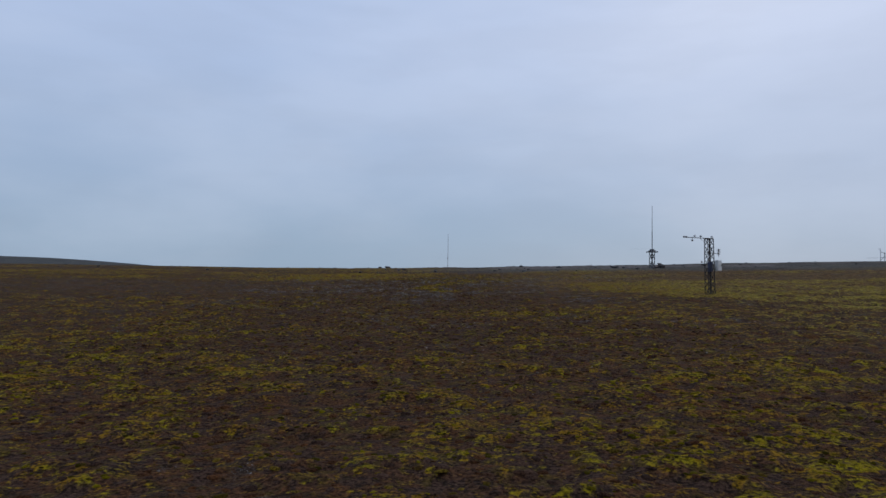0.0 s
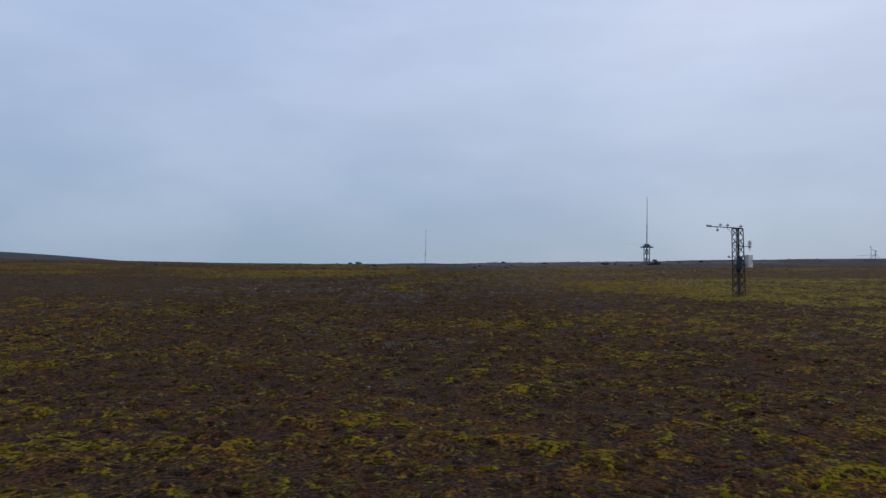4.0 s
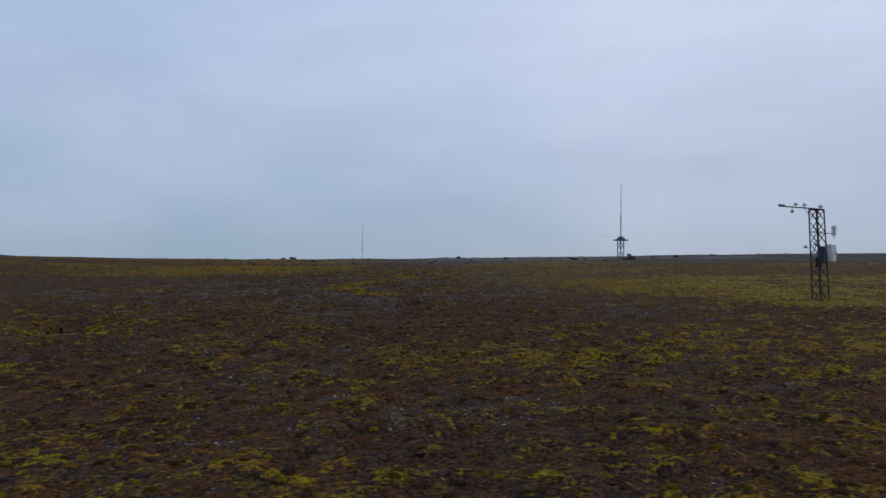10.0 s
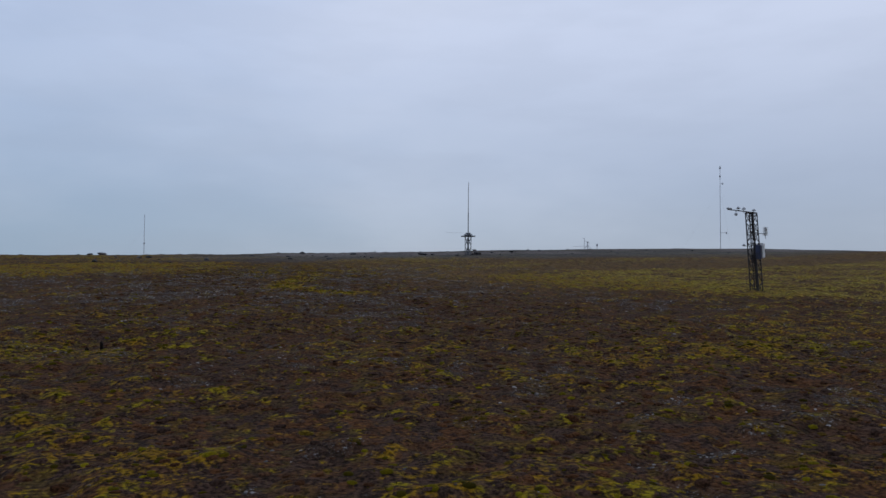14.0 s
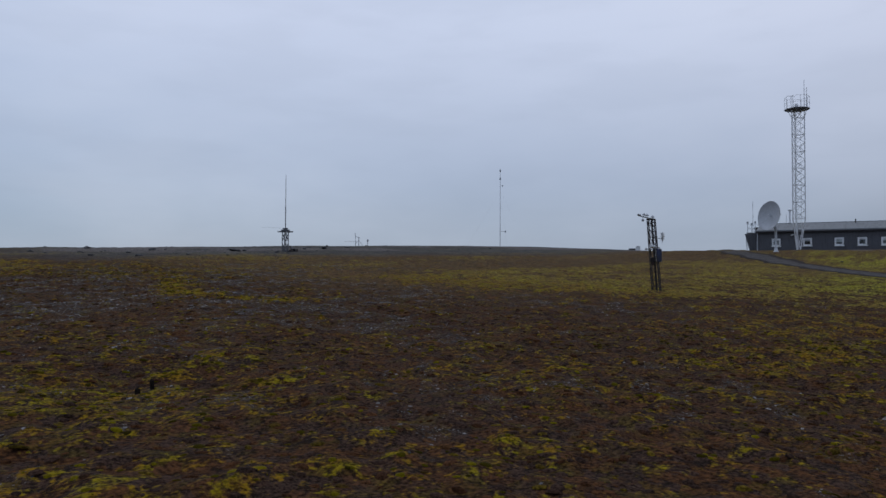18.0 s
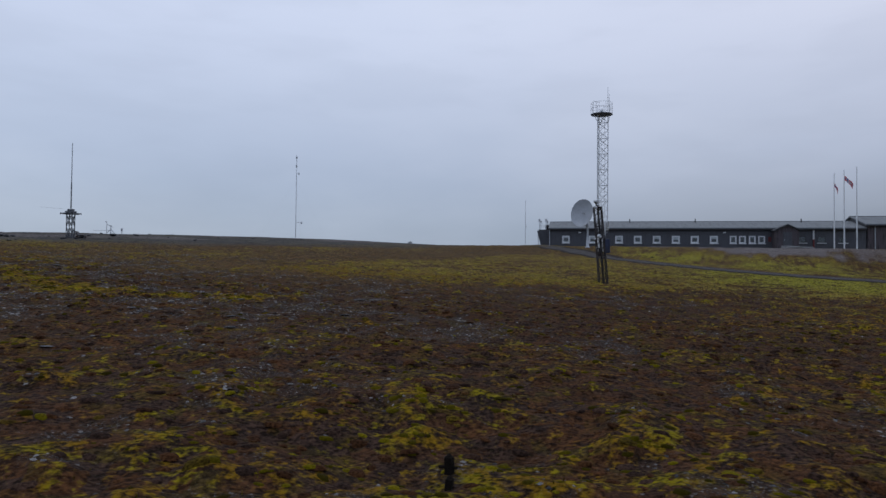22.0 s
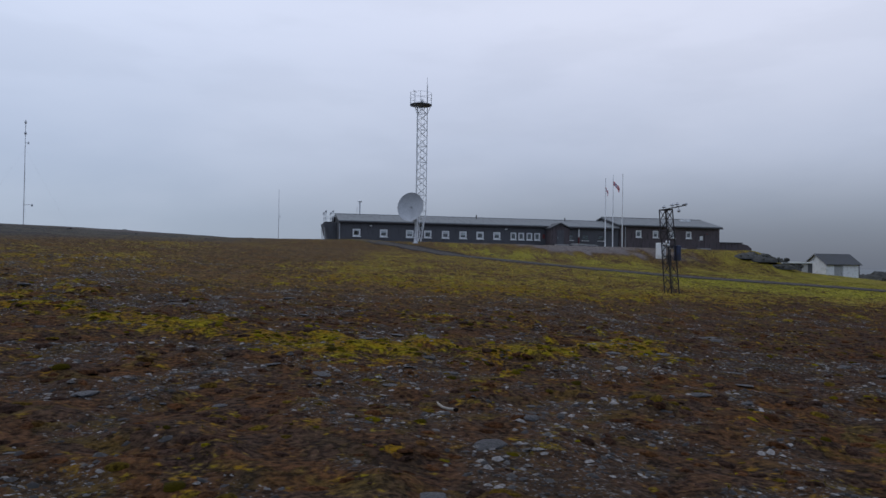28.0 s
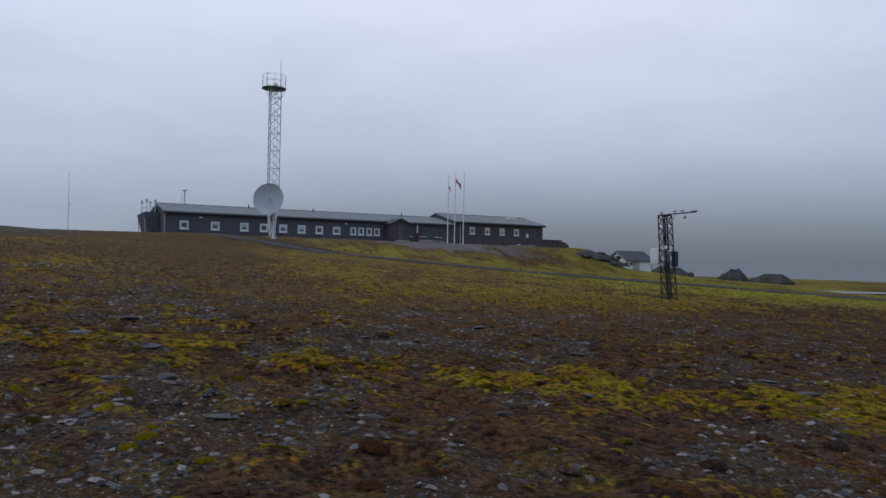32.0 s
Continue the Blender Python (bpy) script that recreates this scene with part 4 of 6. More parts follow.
def dish():
    x, y = 53.4, 42.97
    z = gz(x, y)
    th = empty("dish_antenna", pose(x, y, z, 0, 0, 0), "large pale grey parabolic dish on a grey steel pedestal", "dish antenna")
    ped = part("pedestal", lathe_bm([(0.28, -0.2), (0.28, 0.0), (0.15, 0.1), (0.10, 0.9), (0.09, 1.8), (0.14, 2.1), (0.14, 2.3), (0.0, 2.32)], 16), GREY_STEEL, th, "grey tapered steel pedestal", True)
    ped.location = (0.15, -0.45, 0)
    hub = Vector((0, 0, 6.08 - z))
    axis = Vector((-0.90, 0.42, 0.13)).normalized()
    R = 1.34
    prof = [(R * k / 12, 0.34 * (k / 12) ** 2) for k in range(13)]
    outer = [(R + 0.015, 0.35), (R + 0.01, 0.325)] + [(r, zz - 0.03) for r, zz in reversed(prof[:-1])]
    bm = lathe_bm([*prof, *outer], 40, False)
    m = Matrix.Translation(hub - axis * 0.2) @ axis.to_track_quat("Z", "Y").to_matrix().to_4x4()
    d = part("reflector", bm, DISH, th, "smooth pale grey reflector", True)
    d.matrix_local = m
    hubp = part("feed_horn", lathe_bm([(0.045, 0.0), (0.04, 0.3), (0.075, 0.34), (0.0, 0.36)], 12), DISH, d, "", True)
    hubp.location = (0, 0, 0.02)
    for k in range(8):
        a = 2 * math.pi * k / 8
        beam("back_rib", (0.25 * math.cos(a), 0.25 * math.sin(a), -0.3), (R * 0.9 * math.cos(a), R * 0.64 * math.sin(a), 0.13), 0.03, GREY_STEEL, d)
    part("back_box", box_bm(-0.3, 0.3, -0.3, 0.3, -0.65, -0.05, 0.04), PALE_STEEL, d)
    beam("yoke", (0.15, -0.45, 2.2), hub - axis * 0.55, 0.11, PALE_STEEL, th, 10)
    beam("actuator", (0.25, -0.5, 1.4), hub - axis * 0.3 - Vector((0, 0, 0.75)), 0.05, GREY_STEEL, th)
    return th


dish()


def flag_mesh(w_, h_, droop, sway):
    """A cloth with a cross in two colours, hanging in slack folds from its hoist."""
    nx_, nz_ = 22, 16
    mesh = bpy.data.meshes.new("flag")
    vs, fs, ms = [], [], []
    for i in range(nx_ + 1):
        u = i / nx_
        for k in range(nz_ + 1):
            v = k / nz_
            fold = 0.09 * math.sin(u * 7 + v * 2.0) * u
            vs.append((w_ * u * (0.93 - 0.1 * v * u), fold + sway * u * u, -h_ * v - droop * u * (0.6 + 0.4 * u) + 0.04 * math.sin(u * 9 + v)))
    for i in range(nx_):
        for k in range(nz_):
            a = i * (nz_ + 1) + k
            fs.append((a, a + 1, a + nz_ + 2, a + nz_ + 1))
            cu, cv = (i + 0.5) / nx_ * 22, (k + 0.5) / nz_ * 16
            blue = 7 <= cu <= 9 or 7 <= cv <= 9
            white = 6 <= cu <= 10 or 6 <= cv <= 10
            ms.append(2 if blue else 1 if white else 0)
    mesh.from_pydata(vs, [], fs)
    for m_ in (FLAG_RED, FLAG_WHITE, FLAG_BLUE):
        mesh.materials.append(m_)
    mesh.polygons.foreach_set("material_index", ms)
    mesh.polygons.foreach_set("use_smooth", [True] * len(fs))
    return mesh


def flagpole(x, y, top, flag=None):
    z = gz(x, y)
    label = "white flagpole with a slack red flag with blue and white cross" if flag else "bare white tapered flagpole in front of the station"
    th = empty("flagpole", pose(x, y, z), label, "flagpole", "flagpoles before the station")
    beam("pole", (0, 0, -0.2), (0, 0, top - z), 0.075, WHITE, th, 10, r2=0.038)
    k = part("finial", lathe_bm([(0.0, 0.0), (0.07, 0.03), (0.07, 0.07), (0.0, 0.12)], 10), WHITE, th, "", True)
    k.location = (0, 0, top - z)
    part("base_plate", box_bm(-0.2, 0.2, -0.2, 0.2, -0.1, 0.05, 0.02), CONCRETE, th)
    part("cleat", box_bm(-0.11, -0.07, -0.03, 0.03, 1.1, 1.3, 0.008), GREY_STEEL, th)
    beam("halyard", (-0.12, 0.03, 1.2), (-0.05, 0.02, top - z - 0.1), 0.008, FLAG_WHITE, th, 4)
    if flag:
        zf, w_, h_, droop, sway, rz = flag
        f = link("flag", flag_mesh(w_, h_, droop, sway), None, th, "slack red flag with a blue and white cross")
        f.matrix_local = pose(0.05, -0.02, zf - z, 0, 0, rz)


flagpole(74.93, 19.94, 11.5, (10.5, 0.55, 0.42, 0.8, 0.15, -70))
flagpole(75.17, 18.95, 11.9, (11.3, 1.05, 0.5, 0.95, 0.15, -80))
flagpole(75.48, 17.70, 12.2)

# ---- the station ----
FRONT = Matrix.Translation(STATION) @ pose(0, 0, 0, 0, 0, math.degrees(math.atan2(ALONG.y, ALONG.x)))


def wall_bm(s0, s1, z0, z1, d0, d1, holes):
    """A wall along s with openings right through it, as one skin. holes: (centre, low, high, width)."""
    ss = sorted({s0, s1} | {v for c, lo, hi, wd in holes for v in (c - wd / 2, c + wd / 2)})
    zs = sorted({z0, z1} | {v for c, lo, hi, wd in holes for v in (max(lo, z0), hi)})
    bm = bmesh.new()
    grid = {}

    def at(i, j, k):
        if (i, j, k) not in grid:
            grid[i, j, k] = bm.verts.new((ss[i], (d0, d1)[k], zs[j]))
        return grid[i, j, k]

    def solid(i, j):
        if not (0 <= i < len(ss) - 1 and 0 <= j < len(zs) - 1):
            return False
        s, z = (ss[i] + ss[i + 1]) / 2, (zs[j] + zs[j + 1]) / 2
        return not any(abs(s - c) < wd / 2 and lo < z < hi for c, lo, hi, wd in holes)

    for i in range(len(ss) - 1):
        for j in range(len(zs) - 1):
            if not solid(i, j):
                continue
            bm.faces.new((at(i, j, 0), at(i + 1, j, 0), at(i + 1, j + 1, 0), at(i, j + 1, 0)))
            bm.faces.new((at(i, j, 1), at(i, j + 1, 1), at(i + 1, j + 1, 1), at(i + 1, j, 1)))
            for di, dj, p, q in ((-1, 0, (i, j), (i, j + 1)), (1, 0, (i + 1, j), (i + 1, j + 1)), (0, -1, (i, j), (i + 1, j)), (0, 1, (i, j + 1), (i + 1, j + 1))):
                if not solid(i + di, j + dj):
                    bm.faces.new((at(*p, 0), at(*q, 0), at(*q, 1), at(*p, 1)))
    bmesh.ops.recalc_face_normals(bm, faces=bm.faces[:])
    return bm


def gable_bm(s0, s1, z0, eave, ridge, d0, d1):
    """An end wall with its gable."""
    bm = bmesh.new()
    mid = (d0 + d1) / 2
    ring = [(d0, z0), (d1, z0), (d1, eave), (mid, ridge), (d0, eave)]
    a = [bm.verts.new((s0, d, z)) for d, z in ring]
    b = [bm.verts.new((s1, d, z)) for d, z in ring]
    bm.faces.new(a)
    bm.faces.new(b[::-1])
    for k in range(5):
        bm.faces.new((a[k], b[k], b[(k + 1) % 5], a[(k + 1) % 5]))
    bmesh.ops.recalc_face_normals(bm, faces=bm.faces[:])
    return bm


def slope_bm(s0, s1, d_eave, z_eave, d_ridge, z_ridge, t=0.12):
    bm = bmesh.new()
    ring = [(d_eave, z_eave), (d_ridge, z_ridge), (d_ridge, z_ridge + t), (d_eave, z_eave + t)]
    a = [bm.verts.new((s0, d, z)) for d, z in ring]
    b = [bm.verts.new((s1, d, z)) for d, z in ring]
    bm.faces.new(a)
    bm.faces.new(b[::-1])
    for k in range(4):
        bm.faces.new((a[k], b[k], b[(k + 1) % 4], a[(k + 1) % 4]))
    bmesh.ops.recalc_face_normals(bm, faces=bm.faces[:])
    return bm


def window_set(house, width, lo, hi, centres, d=0.0, sash=0.13, label="white-framed window", frame_mat=None, blind=0.0):
    """Windows on shared meshes: frame with glazing bar, pane, sill and surround."""
    frame_mat = frame_mat or WHITE_WOOD
    hw, h0, h1 = width / 2, lo, hi
    bm = bmesh.new()
    for x0, x1, z0, z1 in ((-hw, -hw + sash, h0, h1), (hw - sash, hw, h0, h1), (-hw + sash, hw - sash, h0, h0 + sash), (-hw + sash, hw - sash, h1 - sash, h1)):
        add_box(bm, x0, x1, d - 0.05, d + 0.06, z0, z1)
    fm = bpy.data.meshes.new("window")
    bm.to_mesh(fm)
    bm.free()
    fm.materials.append(frame_mat)
    lip = 0.045
    bm = bmesh.new()
    for x0, x1, z0, z1 in ((-hw + sash, -hw + sash + lip, h0 + sash, h1 - sash), (hw - sash - lip, hw - sash, h0 + sash, h1 - sash), (-hw + sash + lip, hw - sash - lip, h0 + sash, h0 + sash + lip), (-hw + sash + lip, hw - sash - lip, h1 - sash - lip, h1 - sash)):
        add_box(bm, x0, x1, d - 0.015, d + 0.045, z0, z1)
    cm = bpy.data.meshes.new("casement")
    bm.to_mesh(cm)
    bm.free()
    cm.materials.append(frame_mat)
    bm = box_bm(-hw + sash, hw - sash, d + 0.015, d + 0.025, h0 + sash, h1 - sash)
    pm = bpy.data.meshes.new("pane")
    bm.to_mesh(pm)
    bm.free()
    pm.materials.append(GLASS)
    bm = box_bm(-hw - 0.07, hw + 0.07, d - 0.16, d + 0.0, h0 - 0.08, h0 - 0.004, 0.012)
    sm_ = bpy.data.meshes.new("sill")
    bm.to_mesh(sm_)
    bm.free()
    sm_.materials.append(WHITE_WOOD)
    for k, c in enumerate(centres):
        win = link("window", fm, None, house, label)
        win.location = (c, 0, 0)
        link("casement", cm, None, win)
        pane = link("pane", pm, None, win)
        pane.visible_shadow = False
        link("sill", sm_, None, win)
        if blind:
            bm = box_bm(-hw + sash, hw - sash, d + 0.12, d + 0.13, h1 - sash - (h1 - h0 - 2 * sash) * blind * (0.6 + 0.5 * (k % 3)), h1 - sash)
            part("blind", bm, CURTAIN, win)


def main_block():
    th = empty("station_building", FRONT, "long low dark-clad weather station with grey roof and white windows", "building")
    S0, S1, D0, D1, Z0, ZE, ZR = -2.0, 36.2, 0.0, 9.6, 2.2, 5.92, 6.98
    singles = [0.22, 3.65, 7.0, 9.35, 11.7, 14.05, 16.35, 18.65]
    group = [20.95, 22.05, 23.2, 24.3]
    smalls = [29.0, 31.2, 33.6]
    holes = [(c, 4.02, 4.98, 0.98) for c in singles] + [(c, 4.02, 4.98, 0.80) for c in group] + [(c, 4.12, 4.9, 0.98) for c in smalls]
    part("front_wall", wall_bm(S0, S1, Z0, ZE, D0, D0 + 0.2, holes), WOOD, th, "dark tarred board front wall")
    part("back_wall", box_bm(S0, S1, D1 - 0.2, D1, Z0, ZE), WOOD, th)
    part("end_wall", gable_bm(S0, S0 + 0.2, Z0, ZE, ZR, D0 + 0.2, D1 - 0.2), WOOD, th)
    part("end_wall", gable_bm(S1 - 0.2, S1, Z0, ZE, ZR, D0 + 0.2, D1 - 0.2), WOOD, th)
    part("floor", box_bm(S0 + 0.2, S1 - 0.2, D0 + 0.2, D1 - 0.2, 3.3, 3.4), ROOM, th)
    part("partition", box_bm(S0 + 0.2, S1 - 0.2, 4.0, 4.1, 3.4, ZE - 0.1), ROOM, th)
    part("room_ceiling", box_bm(S0 + 0.2, S1 - 0.2, D0 + 0.2, D1 - 0.2, ZE - 0.1, ZE), ROOM, th)
    mid = (D0 + D1) / 2
    fall = (ZR - ZE) / (mid - D0)
    part("roof_slope", slope_bm(S0 - 0.06, S1, D0 - 0.3, ZE - 0.3 * fall + 0.02, mid, ZR + 0.02), ROOF, th, "grey corrugated sheet roof")
    part("roof_slope", slope_bm(S0 - 0.06, S1, D1 + 0.3, ZE - 0.3 * fall + 0.02, mid, ZR + 0.02), ROOF, th, "grey corrugated sheet roof")
    part("ridge_cap", box_bm(S0 - 0.06, S1, mid - 0.16, mid + 0.16, ZR + 0.1, ZR + 0.17, 0.02), ROOF, th)
    part("fascia", box_bm(S0 - 0.06, S1, D0 - 0.35, D0 - 0.31, ZE - 0.24, ZE - 0.03, 0.008), WOOD, th)
    window_set(th, 0.96, 4.03, 4.97, singles, blind=0.35)
    window_set(th, 0.78, 4.03, 4.97, group, sash=0.10)
    window_set(th, 0.96, 4.13, 4.89, smalls, sash=0.05, frame_mat=WOOD, label="dark window with a white sill", blind=0.0)
    # seams between the cladding fields
    for k, c in enumerate((1.75, 5.2, 12.9, 19.8, 28.0, 35.0)):
        part("cover_board", box_bm(c - 0.06, c + 0.06, -0.03, -0.003, 3.2, 5.7), WOOD, th)
    # gutter and pipes
    beam("gutter", (S0 - 0.06, -0.40, ZE - 0.14), (S1, -0.40, ZE - 0.14), 0.06, DARK_STEEL, th, 8)
    beam("downpipe", (-1.9, -0.08, 3.3), (-1.9, -0.08, 6.0), 0.05, GREY_STEEL, th, 8)
    beam("downpipe", (30.25, -0.14, 4.55), (30.25, -0.14, 5.75), 0.10, WHITE_WOOD, th, 8, label="white boxed pipe")
    beam("downpipe", (30.25, -0.14, 3.2), (30.25, -0.14, 4.55), 0.11, DULL_RED, th, 8, label="faded red pipe casing")
    # flue and vents
    beam("flue", (1.25, 5.4, ZR - 0.3), (1.25, 5.4, 8.75), 0.10, PALE_STEEL, th, 10, label="slim pale metal flue")
    cowl = part("flue_cowl", lathe_bm([(0.10, 0.0), (0.30, 0.05), (0.32, 0.14), (0.12, 0.26), (0.0, 0.28)], 14), WHITE, th, "wide white cap", True)
    cowl.location = (1.25, 5.4, 8.75)
    for s in (8.6, 30.0, 17.0):
        beam("roof_vent", (s, 4.0, ZR - 0.35), (s, 4.0, ZR + 0.42), 0.07, DARK_STEEL, th, 8)
    for s in (19.9, 2.0):
        part("wall_lamp", box_bm(s - 0.16, s + 0.16, -0.2, -0.004, 5.32, 5.45, 0.02), WHITE, th, "small white outdoor lamp")
    # bay at the end
    bm = bmesh.new()
    outline = [(S0 - 0.005, 2.9), (S0 - 1.05, 3.2), (S0 - 1.7, 5.74), (S0 - 0.005, 5.84)]
    near = [bm.verts.new((s, 2.2, z)) for s, z in outline]
    far = [bm.verts.new((s, 7.6, z)) for s, z in outline]
    bm.faces.new(near)
    bm.faces.new(far[::-1])
    for k in range(4):
        bm.faces.new((near[k], far[k], far[(k + 1) % 4], near[(k + 1) % 4]))
    bmesh.ops.recalc_face_normals(bm, faces=bm.faces[:])
    bmesh.ops.bevel(bm, geom=bm.edges[:], offset=0.03, segments=1, affect="EDGES")
    part("end_bay", bm, WOOD, th, "dark boarded bay leaning out from the end wall")
    for d in (2.6, 7.2):
        beam("bay_strut", (S0 - 1.6, d, 5.2), (S0 - 1.4, d, 2.6), 0.05, GREY_STEEL, th)
    beam("roof_rod", (0.85, 5.2, ZR - 0.3), (0.85, 5.2, 8.2), 0.03, GREY_STEEL, th)
    # porch with its own gable
    P0, P1, PD = 25.5, 28.1, -1.9
    part("porch_front", gable_wall_front(P0, P1, Z0, 5.62, 6.2, PD), RED_WOOD, th, "brown-red boarded porch")
    part("porch_side", box_bm(P0, P0 + 0.14, PD + 0.14, -0.005, Z0, 5.62), RED_WOOD, th)
    part("porch_side", box_bm(P1 - 0.14, P1, PD + 0.14, -0.005, Z0, 5.62), RED_WOOD, th)
    for a, b in ((P0 - 0.25, (P0 + P1) / 2), (P1 + 0.25, (P0 + P1) / 2)):
        bm = bmesh.new()
        za = 5.62 - 0.25 * 0.58 / 1.3
        q = [(a, za), (b, 6.22), (b, 6.34), (a, za + 0.12)]
        f = [bm.verts.new((s, PD - 0.25, z)) for s, z in q]
        r = [bm.verts.new((s, 0.9, z)) for s, z in q]
        bm.faces.new(f)
        bm.faces.new(r[::-1])
        for k in range(4):
            bm.faces.new((f[k], r[k], r[(k + 1) % 4], f[(k + 1) % 4]))
        bmesh.ops.recalc_face_normals(bm, faces=bm.faces[:])
        part("porch_roof", bm, DARK_ROOF, th, "dark porch roof")
    door = part("porch_door", box_bm(26.3, 27.3, PD - 0.05, PD - 0.004, 3.36, 5.35, 0.01), WOOD, th, "dark boarded door")
    part("door_handle", box_bm(26.4, 26.44, PD - 0.11, PD - 0.05, 4.3, 4.46, 0.008), GREY_STEEL, door)
    part("door_trim", wall_bm(26.18, 27.42, 3.36, 5.5, PD - 0.03, PD - 0.003, [(26.8, 3.36, 5.38, 1.04)]), RED_WOOD, th)
    part("step", box_bm(26.0, 27.6, PD - 1.0, PD - 0.06, 3.0, 3.5, 0.02), CONCRETE, th)
    part("notice_board", box_bm(25.05, 25.4, -0.06, -0.004, 4.25, 4.85, 0.01), DULL_RED, th, "small red board on the wall")
    return th


def gable_wall_front(s0, s1, z0, eave, peak, d):
    bm = bmesh.new()
    ring = [(s0, z0), (s1, z0), (s1, eave), ((s0 + s1) / 2, peak), (s0, eave)]
    a = [bm.verts.new((s, d, z)) for s, z in ring]
    b = [bm.verts.new((s, d + 0.14, z)) for s, z in ring]
    bm.faces.new(a)
    bm.faces.new(b[::-1])
    for k in range(5):
        bm.faces.new((a[k], b[k], b[(k + 1) % 5], a[(k + 1) % 5]))
    bmesh.ops.recalc_face_normals(bm, faces=bm.faces[:])
    return bm


def east_wing():
    th = empty("station_wing", FRONT, "taller dark brown-red wing of the station with grey roof", "building")
    S0, S1, D0, D1, Z0, ZE, ZR = 36.3, 51.9, -0.15, 10.0, 1.2, 6.36, 7.6
    wins = [39.15, 41.75, 44.35, 46.95]
    holes = [(c, 4.72, 5.72, 0.84) for c in wins] + [(49.0, 3.4, 5.4, 1.0)]
    part("front_wall", wall_bm(S0, S1, Z0, ZE, D0, D0 + 0.2, holes), RED_WOOD, th, "brown-red board front wall")
    part("back_wall", box_bm(S0, S1, D1 - 0.2, D1, Z0, ZE), RED_WOOD, th)
    part("end_wall", gable_bm(S0, S0 + 0.2, Z0, ZE, ZR, D0 + 0.2, D1 - 0.2), WOOD, th)
    part("end_wall", gable_bm(S1 - 0.2, S1, Z0, ZE, ZR, D0 + 0.2, D1 - 0.2), WOOD, th)
    part("floor", box_bm(S0 + 0.2, S1 - 0.2, D0 + 0.2, D1 - 0.2, 3.3, 3.4), ROOM, th)
    part("partition", box_bm(S0 + 0.2, S1 - 0.2, 4.0, 4.1, 3.4, ZE - 0.1), ROOM, th)
    part("room_ceiling", box_bm(S0 + 0.2, S1 - 0.2, D0 + 0.2, D1 - 0.2, ZE - 0.1, ZE), ROOM, th)
    mid = (D0 + D1) / 2
    fall = (ZR - ZE) / (mid - D0)
    part("roof_slope", slope_bm(S0 - 0.3, S1 + 0.3, D0 - 0.3, ZE - 0.3 * fall + 0.02, mid, ZR + 0.02), ROOF, th, "grey sheet roof")
    part("roof_slope", slope_bm(S0 - 0.3, S1 + 0.3, D1 + 0.3, ZE - 0.3 * fall + 0.02, mid, ZR + 0.02), ROOF, th, "grey sheet roof")
    part("ridge_cap", box_bm(S0 - 0.3, S1 + 0.3, mid - 0.16, mid + 0.16, ZR + 0.1, ZR + 0.17, 0.02), DARK_ROOF, th)
    part("fascia", box_bm(S0 - 0.3, S1 + 0.3, D0 - 0.35, D0 - 0.31, ZE - 0.24, ZE - 0.03, 0.008), WOOD, th)
    beam("gutter", (S0 - 0.3, D0 - 0.40, ZE - 0.14), (S1 + 0.3, D0 - 0.40, ZE - 0.14), 0.06, DARK_STEEL, th, 8)
    beam("downpipe", (37.1, D0 - 0.08, 3.3), (37.1, D0 - 0.08, 6.25), 0.06, GREY_STEEL, th, 8, label="pale downpipe")
    window_set(th, 0.82, 4.73, 5.71, wins, D0, sash=0.11, blind=0.4)
    door = part("entrance_door", box_bm(48.52, 49.48, D0 + 0.04, D0 + 0.1, 3.42, 5.38, 0.01), RED_WOOD, th, "brown-red door with a pale pane")
    part("door_pane", box_bm(48.75, 49.25, D0 + 0.03, D0 + 0.036, 4.5, 5.1), CURTAIN, door)
    part("door_handle", box_bm(48.6, 48.64, D0 - 0.03, D0 + 0.04, 4.35, 4.5, 0.008), GREY_STEEL, door)
    part("step", box_bm(48.2, 49.8, D0 - 1.1, D0 - 0.01, 2.9, 3.4, 0.02), CONCRETE, th)
    part("roof_light", box_bm(48.0, 49.5, 3.3, 4.1, 7.12, 7.62, 0.05), WHITE, th, "white rooflight box")
    part("wall_lamp", box_bm(49.75, 49.95, D0 - 0.15, D0 - 0.004, 5.35, 5.5, 0.02), DULL_RED, th, "small red lamp by the door")
    return th


main_block()
east_wing()


def low_annex():
    th = empty("low_annex", FRONT, "low brown annex with rounded roof end beside the station", "outbuilding")
    bm = bmesh.new()
    prof = [(52.3, 0.4), (52.3, 4.25), (54.0, 4.28), (56.0, 4.18), (57.1, 3.95), (57.7, 3.5), (57.9, 0.4)]
    a = [bm.verts.new((s, 0.5, z)) for s, z in prof]
    b = [bm.verts.new((s, 6.5, z)) for s, z in prof]
    bm.faces.new(a)
    bm.faces.new(b[::-1])
    for k in range(len(prof)):
        bm.faces.new((a[k], b[k], b[(k + 1) % len(prof)], a[(k + 1) % len(prof)]))
    bmesh.ops.recalc_face_normals(bm, faces=bm.faces[:])
    part("body", bm, RED_WOOD, th)
    part("roof_edge", box_bm(52.25, 56.2, 0.36, 0.48, 4.2, 4.34, 0.02), DARK_ROOF, th)
    for s in (53.6, 55.2):
        part("cover_board", box_bm(s - 0.05, s + 0.05, 0.46, 0.495, 2.8, 4.18), WOOD, th)
    return th


low_annex()


